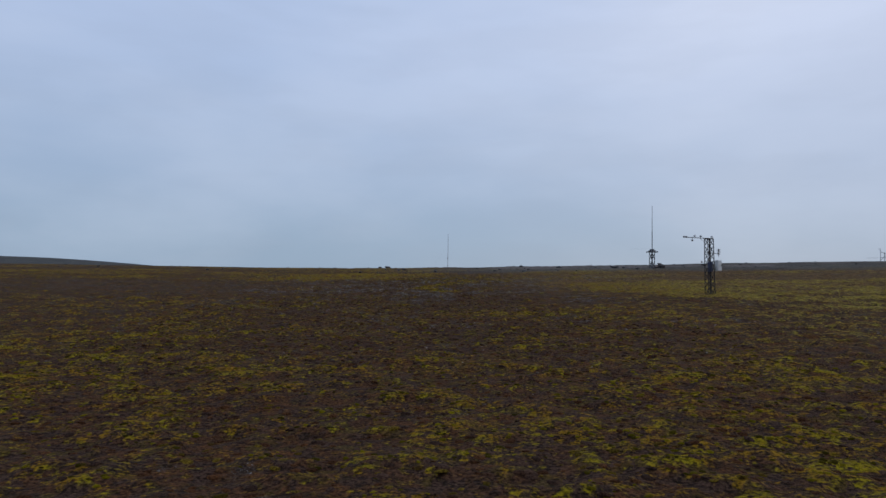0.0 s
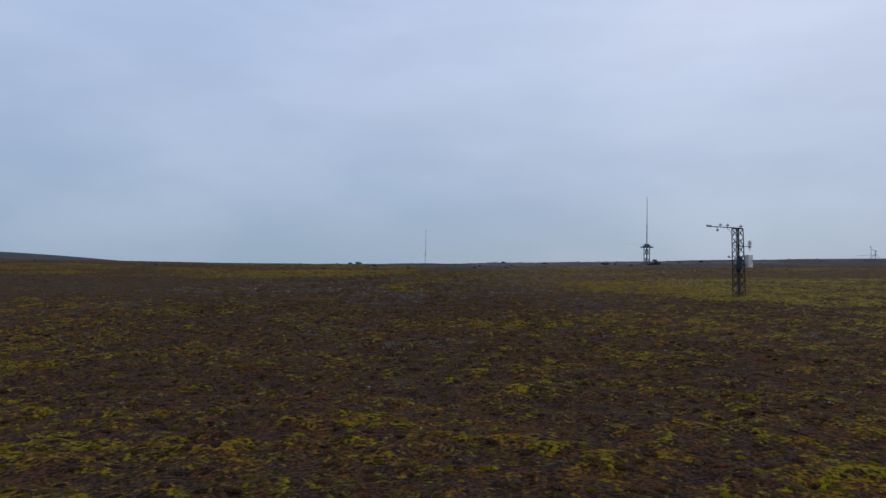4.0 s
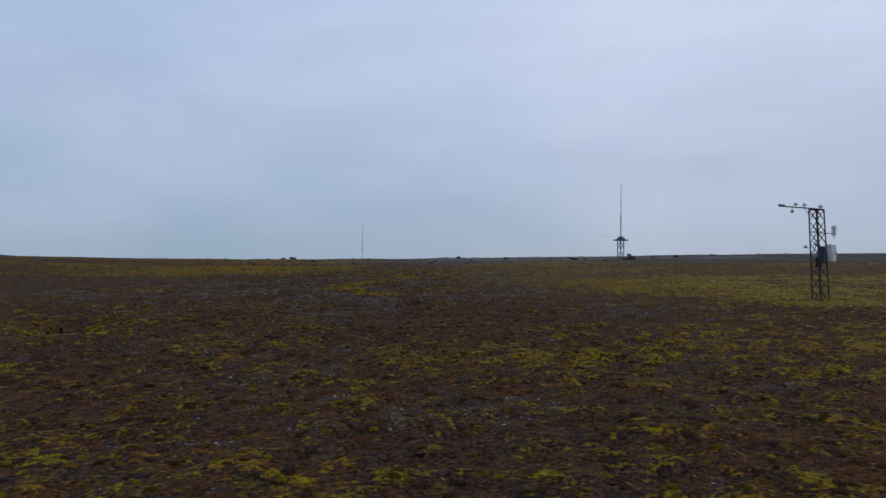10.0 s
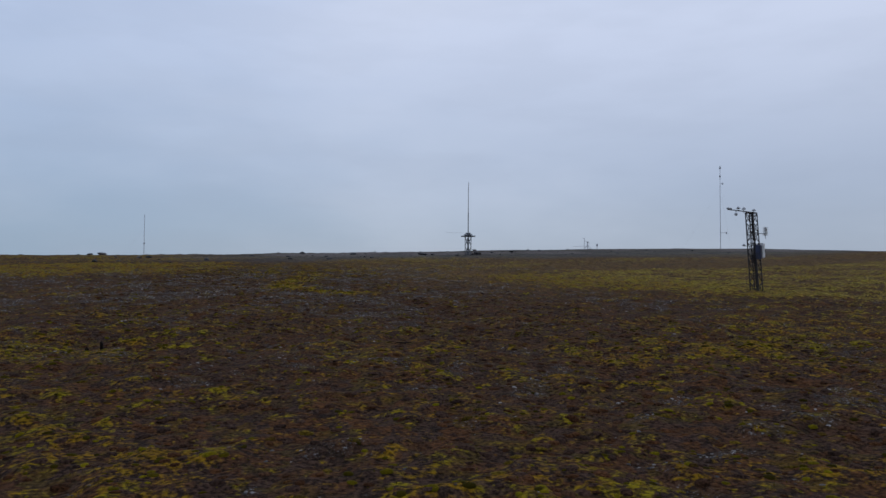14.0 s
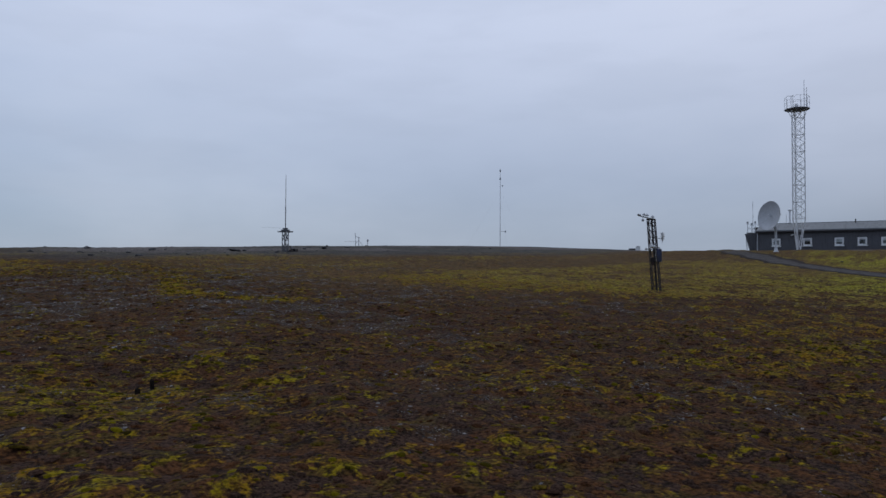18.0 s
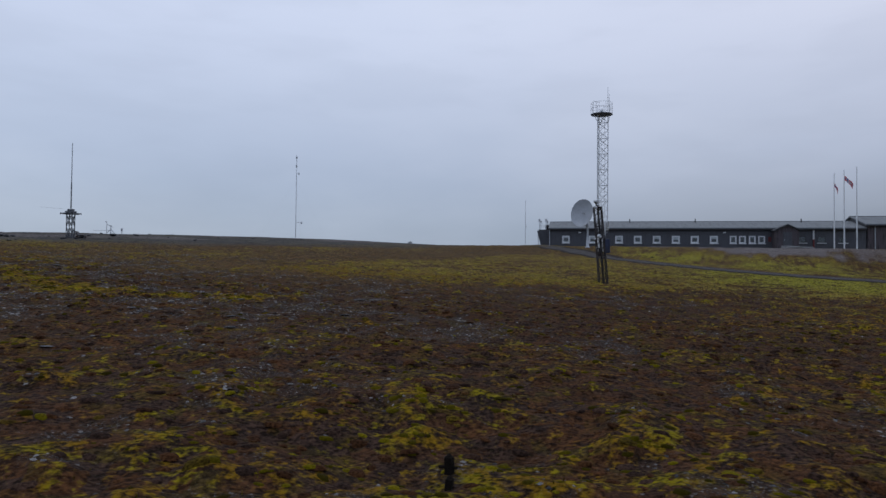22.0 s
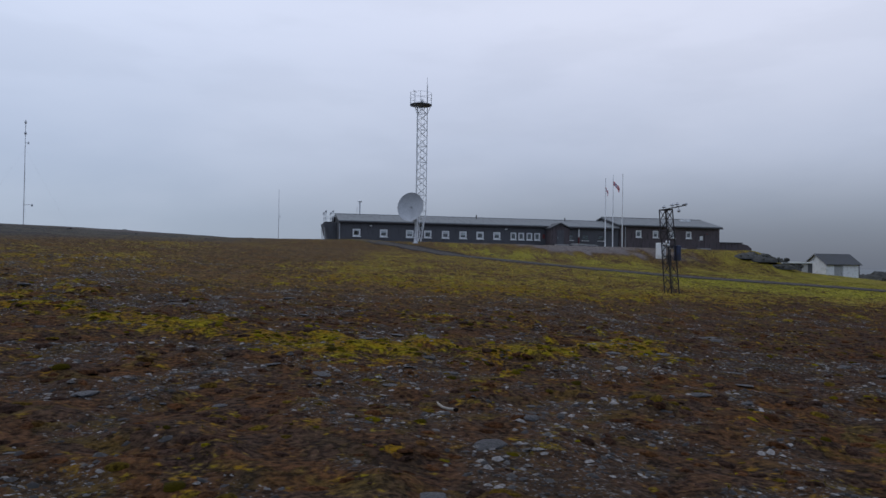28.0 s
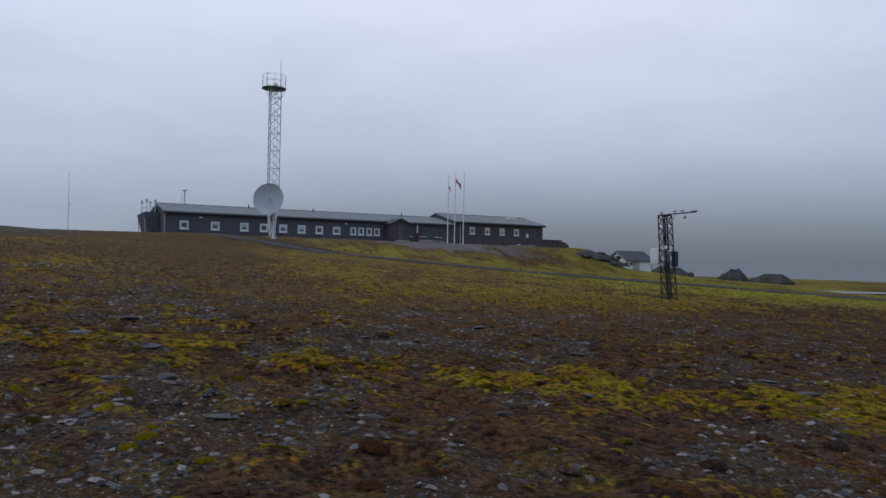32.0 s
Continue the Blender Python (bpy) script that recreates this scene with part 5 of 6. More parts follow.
def gantry():
    th = empty("instrument_gantry", FRONT, "small pale steel gantry with weather instruments on the roof end", "gantry")
    feet = ((-3.4, 2.5), (-2.5, 2.5), (-3.4, 6.0), (-2.5, 6.0))
    for s, d in feet:
        beam("post", (s, d, 5.78), (s, d, 7.1), 0.05, PALE_STEEL, th)
        cup = part("gauge", lathe_bm([(0.05, -0.14), (0.13, -0.05), (0.14, 0.08), (0.05, 0.13), (0.0, 0.14)], 12), GREY_STEEL, th, "grey weather gauge", True)
        cup.location = (s, d, 7.24)
        beam("arm", (s - 0.22, d, 7.02), (s + 0.22, d, 7.02), 0.03, GREY_STEEL, th)
    for a, b in ((0, 1), (1, 3), (3, 2), (2, 0)):
        beam("rail", (*feet[a], 6.5), (*feet[b], 6.5), 0.026, PALE_STEEL, th)
    part("deck", box_bm(-3.55, -2.3, 2.3, 6.2, 5.84, 5.90, 0.01), DARK_STEEL, th)
    box = part("instrument_box", box_bm(-2.6, -2.15, 2.7, 3.3, 5.90, 6.55, 0.03), DARK_STEEL, th, "dark instrument box")
    part("box_lid", box_bm(-2.64, -2.11, 2.66, 3.34, 6.55, 6.60, 0.01), GREY_STEEL, box)


gantry()


def plank_pile(x, y, n, rz, label):
    z = gz(x, y)
    th = empty("plank_pile", pose(x, y, z, 0, 0, rz), label, "plank pile")
    rnd = random.Random(n)
    for k in range(n):
        L = rnd.uniform(1.2, 2.8)
        b = part("plank", box_bm(-L / 2, L / 2, -0.09, 0.09, -0.03, 0.03, 0.008), PLANK, th)
        b.matrix_local = pose(rnd.uniform(-0.5, 0.5), rnd.uniform(-0.6, 0.6), 0.04 + 0.062 * (k // 3), rnd.uniform(-4, 4), rnd.uniform(-5, 5), rnd.uniform(-28, 28))


plank_pile(68.9, 24.0, 11, -70, "loose heap of pale weathered planks before the station")
plank_pile(69.2, 13.0, 8, -40, "small heap of pale weathered planks by the track")


def prism_bm(profile, s0, s1):
    """A block along s with the given (d, z) outline."""
    bm = bmesh.new()
    a = [bm.verts.new((s0, d, z)) for d, z in profile]
    b = [bm.verts.new((s1, d, z)) for d, z in profile]
    bm.faces.new(a)
    bm.faces.new(b[::-1])
    for k in range(len(profile)):
        bm.faces.new((a[k], b[k], b[(k + 1) % len(profile)], a[(k + 1) % len(profile)]))
    bmesh.ops.recalc_face_normals(bm, faces=bm.faces[:])
    return bm


def shed():
    """A white boarded shed with a dark pitched roof, its gable end towards the knoll."""
    x, y = 99.9, -21.9
    z = float(broad_ground(x, y)) - 0.25
    th = empty("white_shed", pose(x, y, z, 0, 0, 281), "weathered white boarded shed with a dark pitched roof", "shed")
    W, D, H, R = 5.8, 4.6, 2.55, 4.0
    hx, hy = W / 2, D / 2
    fall = (R - H) / hy
    part("front_wall", wall_bm(-hx + 0.12, hx - 0.12, -0.6, H, -hy, -hy + 0.12, [(-0.75, 0.06, 2.2, 1.35)]), WHITE_WOOD, th)
    part("back_wall", box_bm(-hx + 0.12, hx - 0.12, hy - 0.12, hy, -0.6, H), WHITE_WOOD, th)
    for s0 in (-hx, hx - 0.12):
        part("gable_wall", gable_bm(s0, s0 + 0.12, -0.6, H, R, -hy, hy), WHITE_WOOD, th)
    door = part("door", box_bm(-1.40, -0.10, -hy + 0.03, -hy + 0.09, 0.08, 2.18, 0.01), GREY_BOARD, th, "grey weathered board door")
    part("door_handle", box_bm(-0.30, -0.24, -hy - 0.02, -hy + 0.03, 1.0, 1.16, 0.008), DARK_STEEL, door)
    part("door_trim", wall_bm(-1.53, 0.03, 0.0, 2.33, -hy - 0.03, -hy - 0.003, [(-0.75, 0.0, 2.2, 1.36)]), GREY_BOARD, th)
    part("floor", box_bm(-hx + 0.13, hx - 0.13, -hy + 0.13, hy - 0.13, -0.1, 0.0), ROOM, th)
    for side in (-1, 1):
        part("roof_slope", slope_bm(-hx - 0.35, hx + 0.3, side * (hy + 0.35), H - 0.35 * fall + 0.01, 0.0, R + 0.01), DARK_ROOF, th, "dark felt roof slope")
        part("verge_board", slope_bm(-hx - 0.385, -hx - 0.355, side * (hy + 0.36), H - 0.36 * fall - 0.05, 0.0, R - 0.05), GREY_BOARD, th)
    for sx in (-1, 1):
        part("corner_board", box_bm(sx * (hx + 0.02) - 0.07, sx * (hx + 0.02) + 0.07, -hy - 0.03, -hy - 0.003, -0.3, H - 0.1), WOOD if sx > 0 else WHITE_WOOD, th)
    return th


shed()


def low_hut():
    x, y = 91.6, -12.0
    z = float(broad_ground(x, y))
    th = empty("low_hut", pose(x, y, z, 0, 0, -110), "low dark hut with a flat roof and pale edge boards", "hut")
    top = 1.72 - z
    part("wall", box_bm(-3.0, 2.0, -1.3, 1.3, -0.4, top - 0.24), WOOD, th)
    part("roof", prism_bm([(-1.6, top - 0.14), (1.6, top - 0.2), (1.6, top - 0.1), (-1.6, top - 0.02)], -3.2, 2.2), DARK_ROOF, th)
    part("edge_board", box_bm(-3.2, 2.2, -1.66, -1.61, top - 0.26, top - 0.02), WHITE_WOOD, th, "pale edge board")
    part("door", box_bm(0.6, 1.4, -1.34, -1.303, 0.05, top - 0.35), PLANK, th)


low_hut()

# ---- rock heaps, stones and stakes ----


def rock_mesh(name, seed, lumps=2, flat=0.6):
    rnd = random.Random(seed)
    bm = bmesh.new()
    bmesh.ops.create_icosphere(bm, subdivisions=lumps, radius=1.0)
    off = Vector((rnd.uniform(-20, 20), rnd.uniform(-20, 20), rnd.uniform(-20, 20)))
    cuts = [Vector((rnd.gauss(0, 1), rnd.gauss(0, 1), rnd.gauss(0, 0.7))).normalized() for _ in range(7)]
    for v in bm.verts:
        p = v.co.copy()
        for c in cuts:
            over = p.dot(c) - 0.72
            if over > 0:
                p -= c * over * 0.85
        p *= 1 + 0.22 * noise.noise(v.co * 1.6 + off) + 0.1 * noise.noise(v.co * 4.3 + off)
        v.co = Vector((p.x, p.y * rnd.uniform(0.97, 1.03), p.z * flat))
    mesh = bpy.data.meshes.new(name)
    bm.to_mesh(mesh)
    bm.free()
    return mesh


def heap(x, y, width, height, rz, n, label, name="rock_heap"):
    """A bank of broken rock: a knobbly core with loose blocks bedded in it."""
    z = float(broad_ground(x, y))
    th = empty(name, pose(x, y, z, 0, 0, rz), label, "rocks")
    rnd = random.Random(int(x * 7 + n))
    bm = bmesh.new()
    rows = []
    nu, nv = 72, 36
    for i in range(nu + 1):
        u = i / nu * 2 - 1
        row = []
        for j in range(nv + 1):
            v = j / nv * 2 - 1
            q = Vector((u * width / 2, v * width * 0.3, x))
            blocks = noise.voronoi(q * 0.75)[0][0]
            small = noise.voronoi(q * 2.0)[0][0]
            lump = 0.62 + 0.22 * noise.noise(q * 0.55) + 0.36 * (0.6 - blocks) + 0.16 * (0.5 - small) + 0.05 * noise.noise(q * 5)
            rim = (1 - abs(u) ** 2.6) * (1 - v * v)
            h = height * max(rim, 0.0) ** 0.42 * max(lump, 0.1) * 1.35
            row.append(bm.verts.new((q.x + 0.1 * noise.noise(q * 3), q.y, h - 0.25)))
        rows.append(row)
    for a, b in zip(rows[:-1], rows[1:]):
        for j in range(nv):
            bm.faces.new((a[j], b[j], b[j + 1], a[j + 1]))
    part("rock_core", bm, BOULDER, th)
    shapes = [rock_mesh("rock", 300 + k, 1, 0.8) for k in range(5)]
    for m_ in shapes:
        m_.materials.append(BOULDER)
    for k in range(n):
        u, v = rnd.uniform(-1.1, 1.1), rnd.uniform(-1.1, -0.5)
        r = rnd.uniform(0.10, 0.30)
        rock = link("rock", shapes[k % 5], None, th)
        rock.matrix_local = pose(u * width / 2, v * width * 0.3, 0.05, rnd.uniform(0, 360), rnd.uniform(0, 40), rnd.uniform(0, 360)) @ Matrix.Diagonal((r * 1.4, r * 1.1, r * 0.9, 1))


heap(65.8, -15.3, 5.0, 1.7, -53, 9, "dark heap of broken boulders on the low ground")
heap(62.6, -18.2, 7.0, 1.6, -53, 12, "long dark heap of broken boulders on the low ground")
for x, y, w_, h_ in ((60.8, 8.2, 4.2, 0.6), (60.6, 6.9, 4.4, 0.75), (60.0, 5.5, 3.8, 0.6)):
    heap(x, y, w_, h_, -64, 8, "dark rocky bank at the end of the grassy knoll")
heap(112, -37.5, 13, 2.0, -55, 12, "low dark rocky rise behind the white shed")


def far_hut():
    """A small white hut with a dark lean-to on the far side of the crest."""
    x, y = 155.4, 115.7
    z = float(broad_ground(x, y))
    top = 7.35 - z
    th = empty("white_hut", pose(x, y, z, 0, 0, 30), "tiny white hut with a dark lean-to beyond the crest", "hut")
    part("wall", box_bm(-0.55, 0.55, -0.6, 0.6, -0.3, top, 0.02), WHITE_WOOD, th)
    part("roof", prism_bm([(-0.7, top + 0.005), (0.7, top + 0.005), (0.0, top + 0.25)], -0.65, 0.65), GREY_BOARD, th)
    part("lean_to", box_bm(-0.4, 0.4, 0.62, 2.4, -0.3, top - 0.4, 0.02), DARK_ROOF, th, "dark lean-to")


far_hut()

STONE_SHAPES = [rock_mesh("field_stone", k, 2, f) for k, f in enumerate((0.55, 0.4, 0.65, 0.5, 0.3, 0.45))]
GREY_SHAPES = [rock_mesh("field_stone", 20 + k, 2, f) for k, f in enumerate((0.35, 0.5, 0.25, 0.4, 0.6, 0.3))]
for m_ in STONE_SHAPES:
    m_.materials.append(STONE)
for m_ in GREY_SHAPES:
    m_.materials.append(GREY_STONE)


def stone(x, y, size, pale=True, rz=0.0, k=0, label="", group="loose stones on the tundra", tall=1.0, sink=0.1):
    shapes = STONE_SHAPES if pale else GREY_SHAPES
    ob = new("field_stone", shapes[k % 6])
    ob.matrix_basis = pose(x, y, gz(x, y) + size * (0.12 - sink), 4 * math.sin(k), 5 * math.cos(k * 2), rz) @ Matrix.Diagonal((size, size * 0.72, size * 0.62 * tall, 1))
    label = label or ("pale angular stone lying on the moss" if pale else "grey shale slab lying on the peat")
    return tagged(ob, label, "stone", group)


def stone_field(rows, name, label):
    """Many stones too small or too far to pick apart, joined in one mesh; a row is x, y, size, height, turn."""
    verts, faces = [], []
    for k, (x, y, size, tall, rz) in enumerate(rows):
        shape = GREY_SHAPES[k % 6]
        m = pose(x, y, gz(x, y) + size * 0.12, 4 * math.sin(k), 5 * math.cos(k * 2), rz) @ Matrix.Diagonal((size, size * 0.72, size * 0.62 * tall, 1))
        base = len(verts)
        verts += [tuple(m @ v.co) for v in shape.vertices]
        faces += [tuple(base + i for i in p.vertices) for p in shape.polygons]
    mesh = bpy.data.meshes.new(name)
    mesh.from_pydata(verts, [], faces)
    return tagged(link(name, mesh, LOOSE_STONE), label, "stones", kind="stuff")


stone(-3.49, 37.75, 0.11, True, 20, 0, "white rounded stone lying on brown moss")
for k, (x, y, s_, p_) in enumerate(((-2.31, 31.54, 0.07, 1), (5.52, 29.45, 0.08, 1), (-1.45, 44.84, 0.10, 1), (-1.78, 44.32, 0.09, 1), (-3.67, 18.12, 0.07, 1),
        (-3.46, 16.93, 0.06, 1), (-1.21, 17.91, 0.05, 1), (3.73, 17.18, 0.06, 1), (-1.76, 29.04, 0.08, 1), (-8.05, 24.9, 0.085, 1), (-7.5, 25.2, 0.08, 1),
        (-6.56, 25.14, 0.05, 1), (-2.38, 31.7, 0.07, 1), (-2.09, 28.6, 0.08, 1), (-7.23, 25.89, 0.045, 1), (-8.19, 33.42, 0.10, 1), (-4.17, 22.5, 0.06, 1),
        (-10.34, 27.35, 0.07, 1), (-7.17, 23.15, 0.05, 1), (-6.13, 33.36, 0.08, 1), (-9.86, 33.46, 0.08, 0), (-3.92, 32.79, 0.07, 1), (-7.03, 30.38, 0.06, 0),
        (-4.54, 39.84, 0.17, 0), (-6.51, 39.24, 0.17, 0), (-3.23, 37.83, 0.10, 1), (-7.69, 39.69, 0.06, 1), (-4.24, 40.9, 0.07, 1), (-5.08, 36.92, 0.12, 0),
        (-6.59, 41.66, 0.12, 0), (-2.86, 47.56, 0.13, 0), (-3.67, 44.75, 0.15, 0), (-3.1, 43.72, 0.12, 0), (-3.82, 45.77, 0.13, 0), (-2.47, 47.2, 0.16, 0),
        (-4.13, 43.22, 0.09, 1), (-0.83, 41.98, 0.10, 1), (-3.06, 46.04, 0.11, 0), (2.12, 11.33, 0.05, 1), (-0.41, 10.78, 0.06, 1), (0.97, 7.54, 0.05, 1))):
    stone(x, y, s_ * (0.55 if p_ else 0.6), bool(p_), (k * 67) % 360, k)

rnd = random.Random(5)
rows = []
while len(rows) < 160:
    x, y = rnd.uniform(-13, 10), rnd.uniform(12, 54)
    m_, g_, st_, yd_ = cover(np.array([x]), np.array([y]))
    if rnd.random() < 0.10 + 0.9 * float(st_[0]):
        rows.append((x, y, rnd.uniform(0.012, 0.034) * (1.2 if y > 34 else 1), 1.0, rnd.uniform(0, 360)))
stone_field(rows, "small_stones", "small grey stones strewn over the peat and moss")

made = 0
while made < 210:
    x, y = rnd.uniform(-11, 2), rnd.uniform(33, 49)
    m_, g_, st_, yd_ = cover(np.array([x]), np.array([y]))
    if rnd.random() > 0.05 + 1.1 * float(st_[0]):
        continue
    stone(x, y, 0.03 + 0.13 * rnd.random() ** 2.5, rnd.random() < 0.03, rnd.uniform(0, 360), made, "", "loose stones on the tundra", 0.45)
    made += 1

lone = rock_mesh("boulder", 77, 1, 0.8)
lone.materials.append(BOULDER)
boulder = new("boulder", lone)
boulder.matrix_basis = pose(66.3, -9.3, gz(66.3, -9.3) + 0.15, 0, 8, 150) @ Matrix.Diagonal((0.75, 0.55, 0.62, 1))
tagged(boulder, "dark lone boulder on the low green ground", "stone")

stone(49.0, 35.7, 0.16, False, 70, 1, "small dark stone on the grass above the track", "", 1.3, -0.05)

# stones on the crest
for k, (x, y, s_) in enumerate(((-12.0, 91.0, 0.5), (-13.1, 91.2, 0.34), (15.2, 72.9, 0.5), (9.6, 76.0, 0.35), (5.5, 79.0, 0.3), (25.6, 74.5, 0.4), (31.0, 78.0, 0.35))):
    stone(x, y, s_, False, 50 * k, k, "dark boulder standing on the crest of the slope", "boulders on the crest", 1.5, -0.15)

rnd = random.Random(47)
rows = [(rnd.uniform(-12, 46), rnd.uniform(63, 76), 0.08 + 0.24 * rnd.random() ** 2, rnd.uniform(1.1, 1.8), rnd.uniform(0, 360)) for k in range(70)]
rows += [(rnd.uniform(-55, 44), rnd.uniform(72, 96), rnd.uniform(0.10, 0.26), rnd.uniform(1.0, 1.6), rnd.uniform(0, 360)) for k in range(50)]
stone_field(rows, "crest_stones", "dark stones scattered over the bare crest of the slope")

for x, y, rz, lean, tall in ((-9.87, 28.32, 10, 4, 0.08), (-9.60, 28.44, 80, -6, 0.14)):
    th = empty("ground_stake", pose(x, y, gz(x, y), lean, lean / 2, rz), "short dark rotten wooden stake in the moss", "stake", "stakes in the moss")
    part("post", box_bm(-0.032, 0.032, -0.028, 0.028, -0.15, tall, 0.008), POST, th)
    part("splintered_top", lathe_bm([(0.026, tall), (0.019, tall + 0.012), (0.004, tall + 0.025)], 6), POST, th)
    if tall > 0.1:
        beam("cross_peg", (-0.07, -0.01, 0.06), (0.09, 0.01, 0.04), 0.012, POST, th)


def bent_bar(name, pts, radii, material, th, label=""):
    bm = bmesh.new()
    rings = []
    for (x, y, z), r in zip(pts, radii):
        rings.append([bm.verts.new((x + r * 0.3 * math.cos(a), y + r * math.cos(a), z + r * math.sin(a))) for a in [2 * math.pi * j / 8 for j in range(8)]])
    for a, b in zip(rings[:-1], rings[1:]):
        for j in range(8):
            bm.faces.new((a[j], a[(j + 1) % 8], b[(j + 1) % 8], b[j]))
    bm.faces.new(rings[0][::-1])
    bm.faces.new(rings[-1])
    return part(name, bm, material, th, label, True)


th = empty("shed_antler", pose(-6.21, 39.91, gz(-6.21, 39.91) + 0.02, 0, 0, -145) @ Matrix.Scale(0.6, 4), "pale bleached antler lying on stony moss", "antler")
bent_bar("beam", [(-0.24, 0.03, 0.05), (-0.15, 0.0, 0.035), (-0.03, -0.02, 0.02), (0.09, -0.01, 0.015), (0.2, 0.04, 0.02)], (0.010, 0.016, 0.018, 0.020, 0.024), BONE, th)
bent_bar("burr", [(0.19, 0.035, 0.02), (0.215, 0.045, 0.02)], (0.03, 0.026), POST, th, "dark broken burr")
th = empty("dead_twig", pose(-4.1, 25.8, gz(-4.1, 25.8) + 0.015, 0, 0, 15), "dark dead twig lying on the moss", "twig")
bent_bar("stem", [(-0.2, 0.0, 0.02), (-0.08, 0.02, 0.03), (0.06, 0.0, 0.015), (0.2, -0.03, 0.02)], (0.008, 0.011, 0.012, 0.009), POST, th)
bent_bar("fork", [(0.05, 0.0, 0.02), (0.12, 0.05, 0.035), (0.17, 0.10, 0.03)], (0.007, 0.006, 0.004), POST, th)
bm = None

# ---- loose cover, joined ----
gen = np.random.default_rng(12)


def pieces(name, centres, sizes, heights, template, faces, material, label, category, tilt=0.0, wobble=0.3, round_shade=False):
    """Joins many small copies of a shape, each turned, scaled and bent a little, into one mesh."""
    n, k = len(centres), len(template)
    t = np.array(template)
    ang = gen.uniform(0, 2 * np.pi, n)
    jit = 1 + gen.uniform(-wobble, wobble, (n, k))
    jz = 1 + gen.uniform(-wobble, wobble, (n, k)) * 0.85
    lx, ly = t[None, :, 0] * jit * sizes[:, None], t[None, :, 1] * jit * sizes[:, None] * gen.uniform(0.55, 1.0, (n, 1))
    lz = t[None, :, 2] * jz * heights[:, None]
    lz = lz + tilt * gen.uniform(-1, 1, (n, 1)) * lx + tilt * gen.uniform(-1, 1, (n, 1)) * ly
    c, s = np.cos(ang)[:, None], np.sin(ang)[:, None]
    vx, vy = centres[:, 0:1] + c * lx - s * ly, centres[:, 1:2] + s * lx + c * ly
    vz = centres[:, 2:3] + lz
    f = np.array(faces)
    idx = (np.arange(n)[:, None, None] * k + f[None]).reshape(-1, f.shape[1])
    mesh = bpy.data.meshes.new(name)
    mesh.vertices.add(n * k)
    mesh.vertices.foreach_set("co", np.stack([vx, vy, vz], 2).ravel())
    mesh.loops.add(idx.size)
    mesh.loops.foreach_set("vertex_index", idx.ravel().astype(np.int32))
    mesh.polygons.add(len(idx))
    mesh.polygons.foreach_set("loop_start", np.arange(0, idx.size, f.shape[1], dtype=np.int32))
    if round_shade:
        mesh.polygons.foreach_set("use_smooth", np.ones(len(idx), bool))
    mesh.update()
    return tagged(link(name, mesh, material), label, category, kind="stuff")


def sample(n, x0, x1, y0, y1):
    x, y = gen.uniform(x0, x1, n), gen.uniform(y0, y1, n)
    return x, y, cover(x, y)


SIDES = 7
RINGS = ((1.0, -0.35), (0.80, 0.58))
dome_v = [(r * math.cos(2 * math.pi * (j + 0.5 * k) / SIDES), r * math.sin(2 * math.pi * (j + 0.5 * k) / SIDES), h) for k, (r, h) in enumerate(RINGS) for j in range(SIDES)] + [(0.05, 0, 1.0)]
dome_f = [f for j in range(SIDES) for f in ((j, (j + 1) % SIDES, SIDES + j), (SIDES + j, (j + 1) % SIDES, SIDES + (j + 1) % SIDES))]
dome_f += [(SIDES + j, SIDES + (j + 1) % SIDES, 2 * SIDES) for j in range(SIDES)]


def strip(x, y):
    """Ground that lies close beside the way that one walks over the slope."""
    lo, hi = np.interp(y, [0, 8, 16, 26, 46, 56], [-9, -13, -15, -14, -12, -7]), np.interp(y, [0, 8, 18, 26, 46, 56], [9, 10, 9, 5, 4, 5])
    return smooth(0, 4, x - lo) * smooth(0, 5, hi - x) * smooth(0, 4, y) * smooth(0, 6, 57 - y)


x, y, (m_, g_, st_, yd_) = sample(150000, -16, 11, 0, 57)
keep = gen.uniform(0, 1, len(x)) < 1.0 * m_**1.5 * (1 - g_) * strip(x, y)
x, y = x[keep], y[keep]
r = 0.016 + 0.060 * gen.uniform(0, 1, len(x)) ** 2.2
pieces("moss_cushions", np.stack([x, y, ground_height(x, y) - 0.008], 1), r, r * gen.uniform(0.25, 0.5, len(x)), dome_v, dome_f, MOSS, "yellow-green moss cushions on the peat", "moss", 0.2, 0.15, True)
x, y, (m_, g_, st_, yd_) = sample(110000, -16, 11, 0, 57)
keep = gen.uniform(0, 1, len(x)) < 0.7 * (1.05 - m_) * (1 - 0.92 * st_) * strip(x, y)
x, y = x[keep], y[keep]
r = 0.022 + 0.085 * gen.uniform(0, 1, len(x)) ** 2.0
pieces("heath_clumps", np.stack([x, y, ground_height(x, y) - 0.010], 1), r, r * gen.uniform(0.20, 0.42, len(x)), dome_v, dome_f, HEATH, "dark brown and rust-coloured heath clumps", "heath", 0.2, 0.15, True)

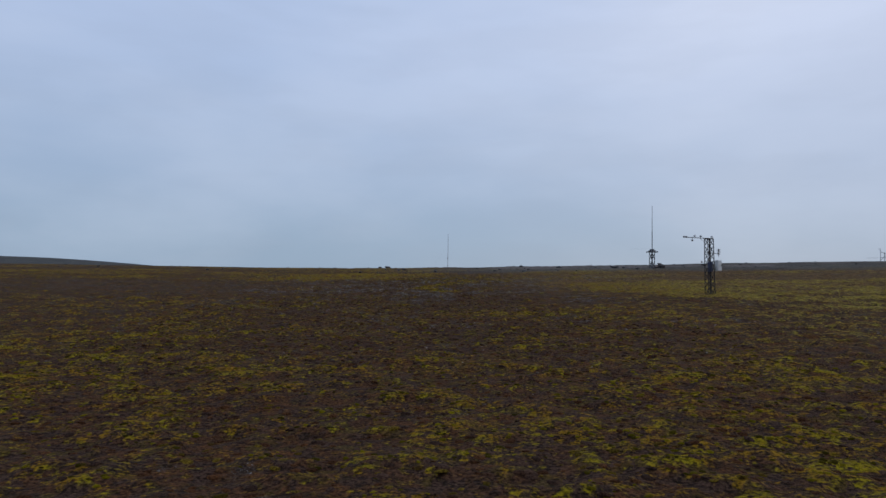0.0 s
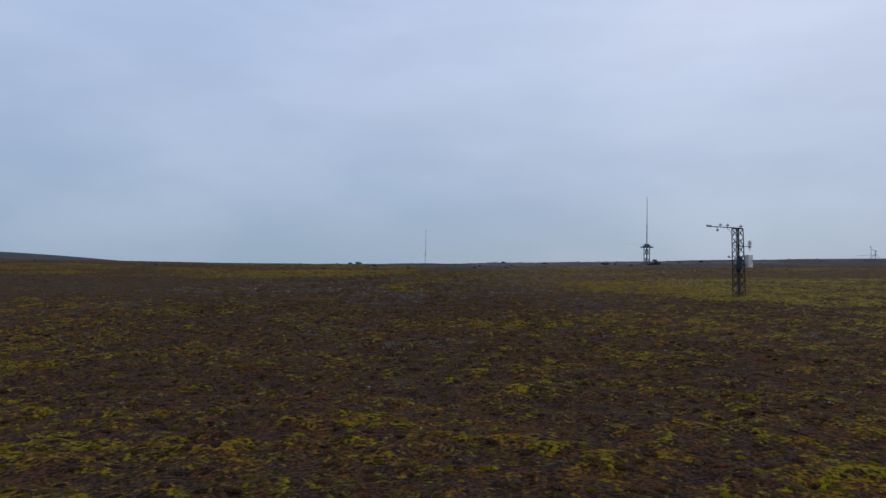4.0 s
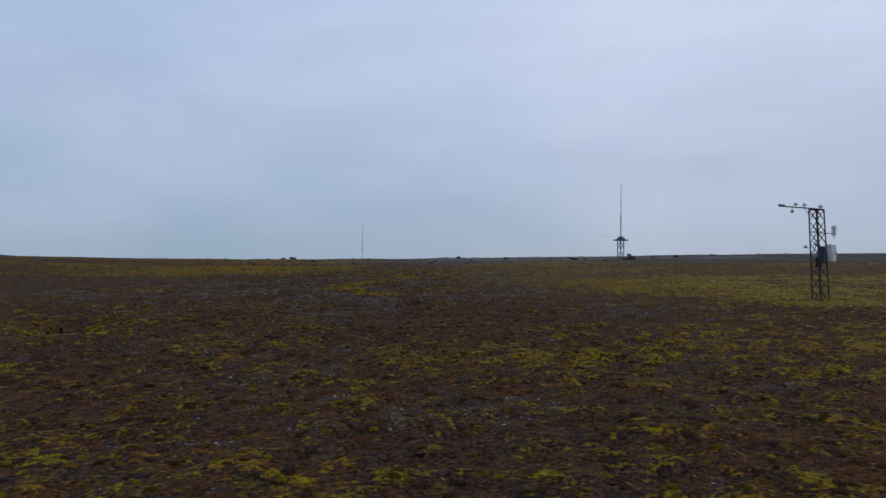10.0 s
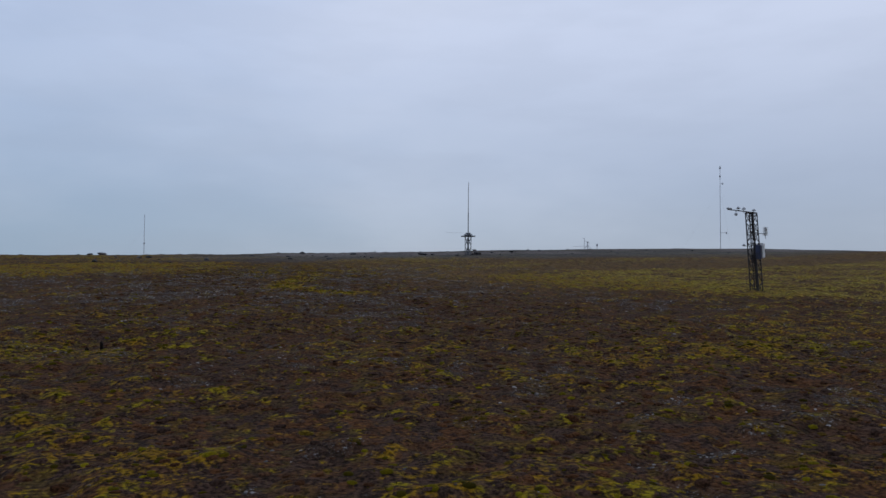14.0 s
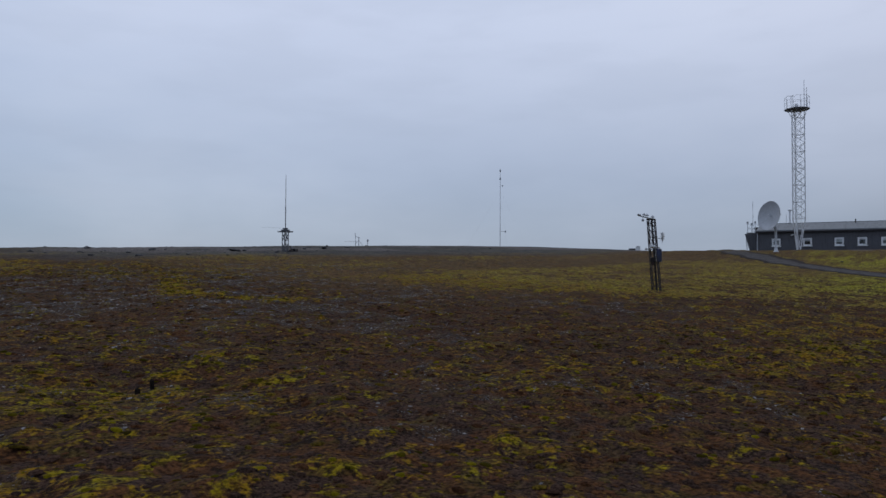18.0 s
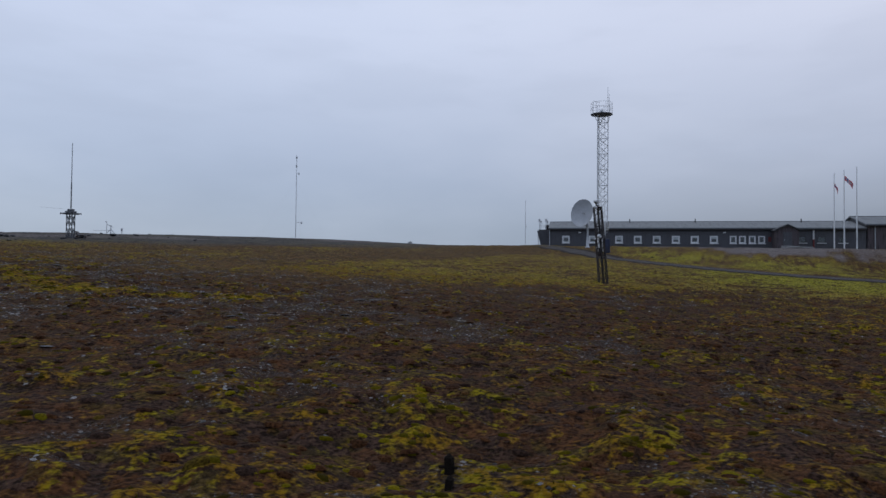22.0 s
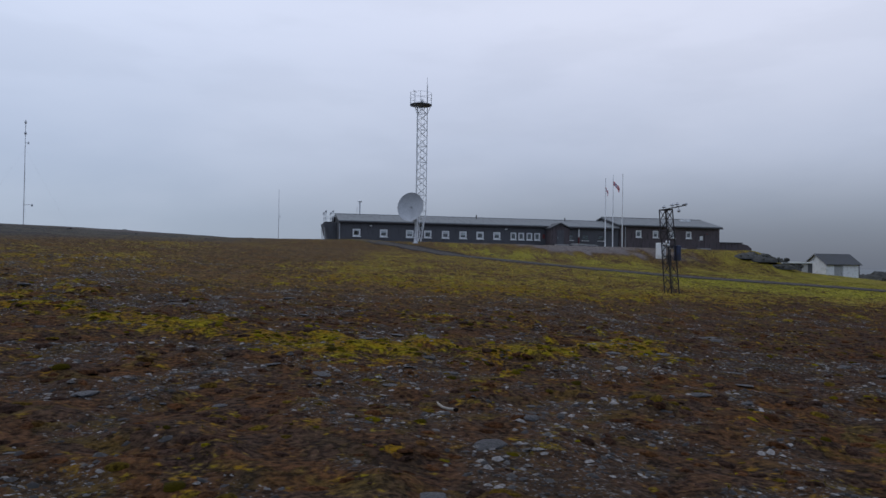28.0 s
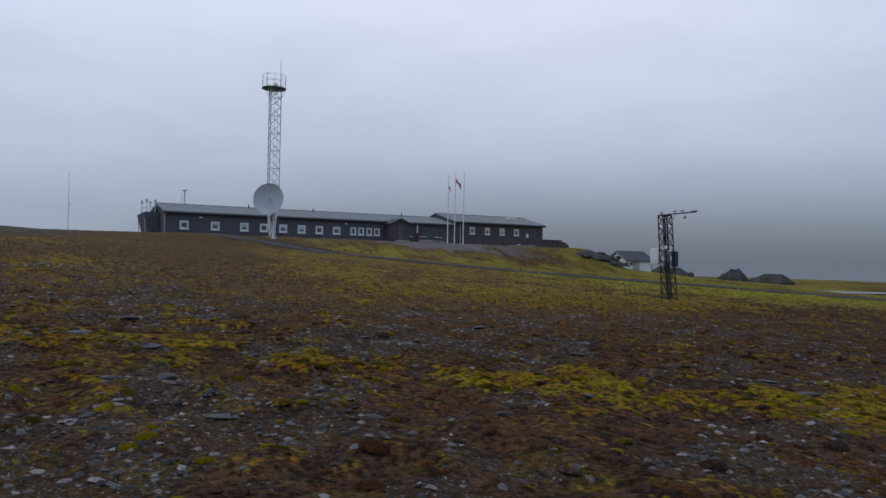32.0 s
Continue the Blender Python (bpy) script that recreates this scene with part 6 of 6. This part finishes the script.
chip_v = [(1, 0, 0.1), (0.25, 0.8, 0.0), (-0.9, 0.45, 0.1), (-0.7, -0.6, 0.0), (0.4, -0.85, 0.1), (0.55, 0.1, 0.9), (-0.25, 0.35, 1.0), (-0.1, -0.4, 0.85)]
chip_f = [(0, 1, 5), (1, 6, 5), (1, 2, 6), (2, 3, 6), (3, 7, 6), (3, 4, 7), (4, 5, 7), (4, 0, 5), (5, 6, 7)]
x, y, (m_, g_, st_, yd_) = sample(620000, -15, 12, 8, 56)
keep = gen.uniform(0, 1, len(x)) < 0.005 + 0.95 * st_**1.8
x, y = x[keep], y[keep]
r = (0.005 + 0.034 * gen.uniform(0, 1, len(x)) ** 4) * (1 + 0.25 * smooth(32, 38, y))
pieces("shale_gravel", np.stack([x, y, ground_height(x, y) - 0.004], 1), r, r * gen.uniform(0.15, 0.5, len(x)), chip_v, chip_f, SHALE, "grey shale chips and gravel strewn on the peat", "gravel", 0.25)

blade_v = [(-0.12, 0, 0), (0.12, 0, 0), (0.3, 0.2, 1.0), (0.1, -0.15, 0), (0.0, 0.15, 0), (-0.5, 0.1, 0.85), (0.1, 0.1, 0), (-0.1, 0.05, 0), (0.05, -0.6, 0.75)]
blade_f = [(0, 1, 2), (3, 4, 5), (6, 7, 8)]
x, y, (m_, g_, st_, yd_) = sample(160000, 6, 50, -4, 46)
keep = (gen.uniform(0, 1, len(x)) < 0.65 * np.clip(g_ + 0.25 * m_, 0, 1)) & (road_distance(x, y) > 1.7)
x, y = x[keep], y[keep]
r = gen.uniform(0.02, 0.05, len(x))
pieces("grass_tufts", np.stack([x, y, ground_height(x, y) - 0.004], 1), r, r * gen.uniform(0.9, 1.6, len(x)), blade_v, blade_f, GRASS, "short yellow-green grass and moss beside the track", "grass")
x, y, (m_, g_, st_, yd_) = sample(90000, -16, 16, 4, 56)
keep = gen.uniform(0, 1, len(x)) < 0.5 * m_
x, y = x[keep], y[keep]
r = gen.uniform(0.015, 0.035, len(x))
pieces("moss_shoots", np.stack([x, y, ground_height(x, y) - 0.004], 1), r, r * gen.uniform(0.9, 1.6, len(x)), blade_v, blade_f, MOSS, "fine yellow moss shoots", "moss")
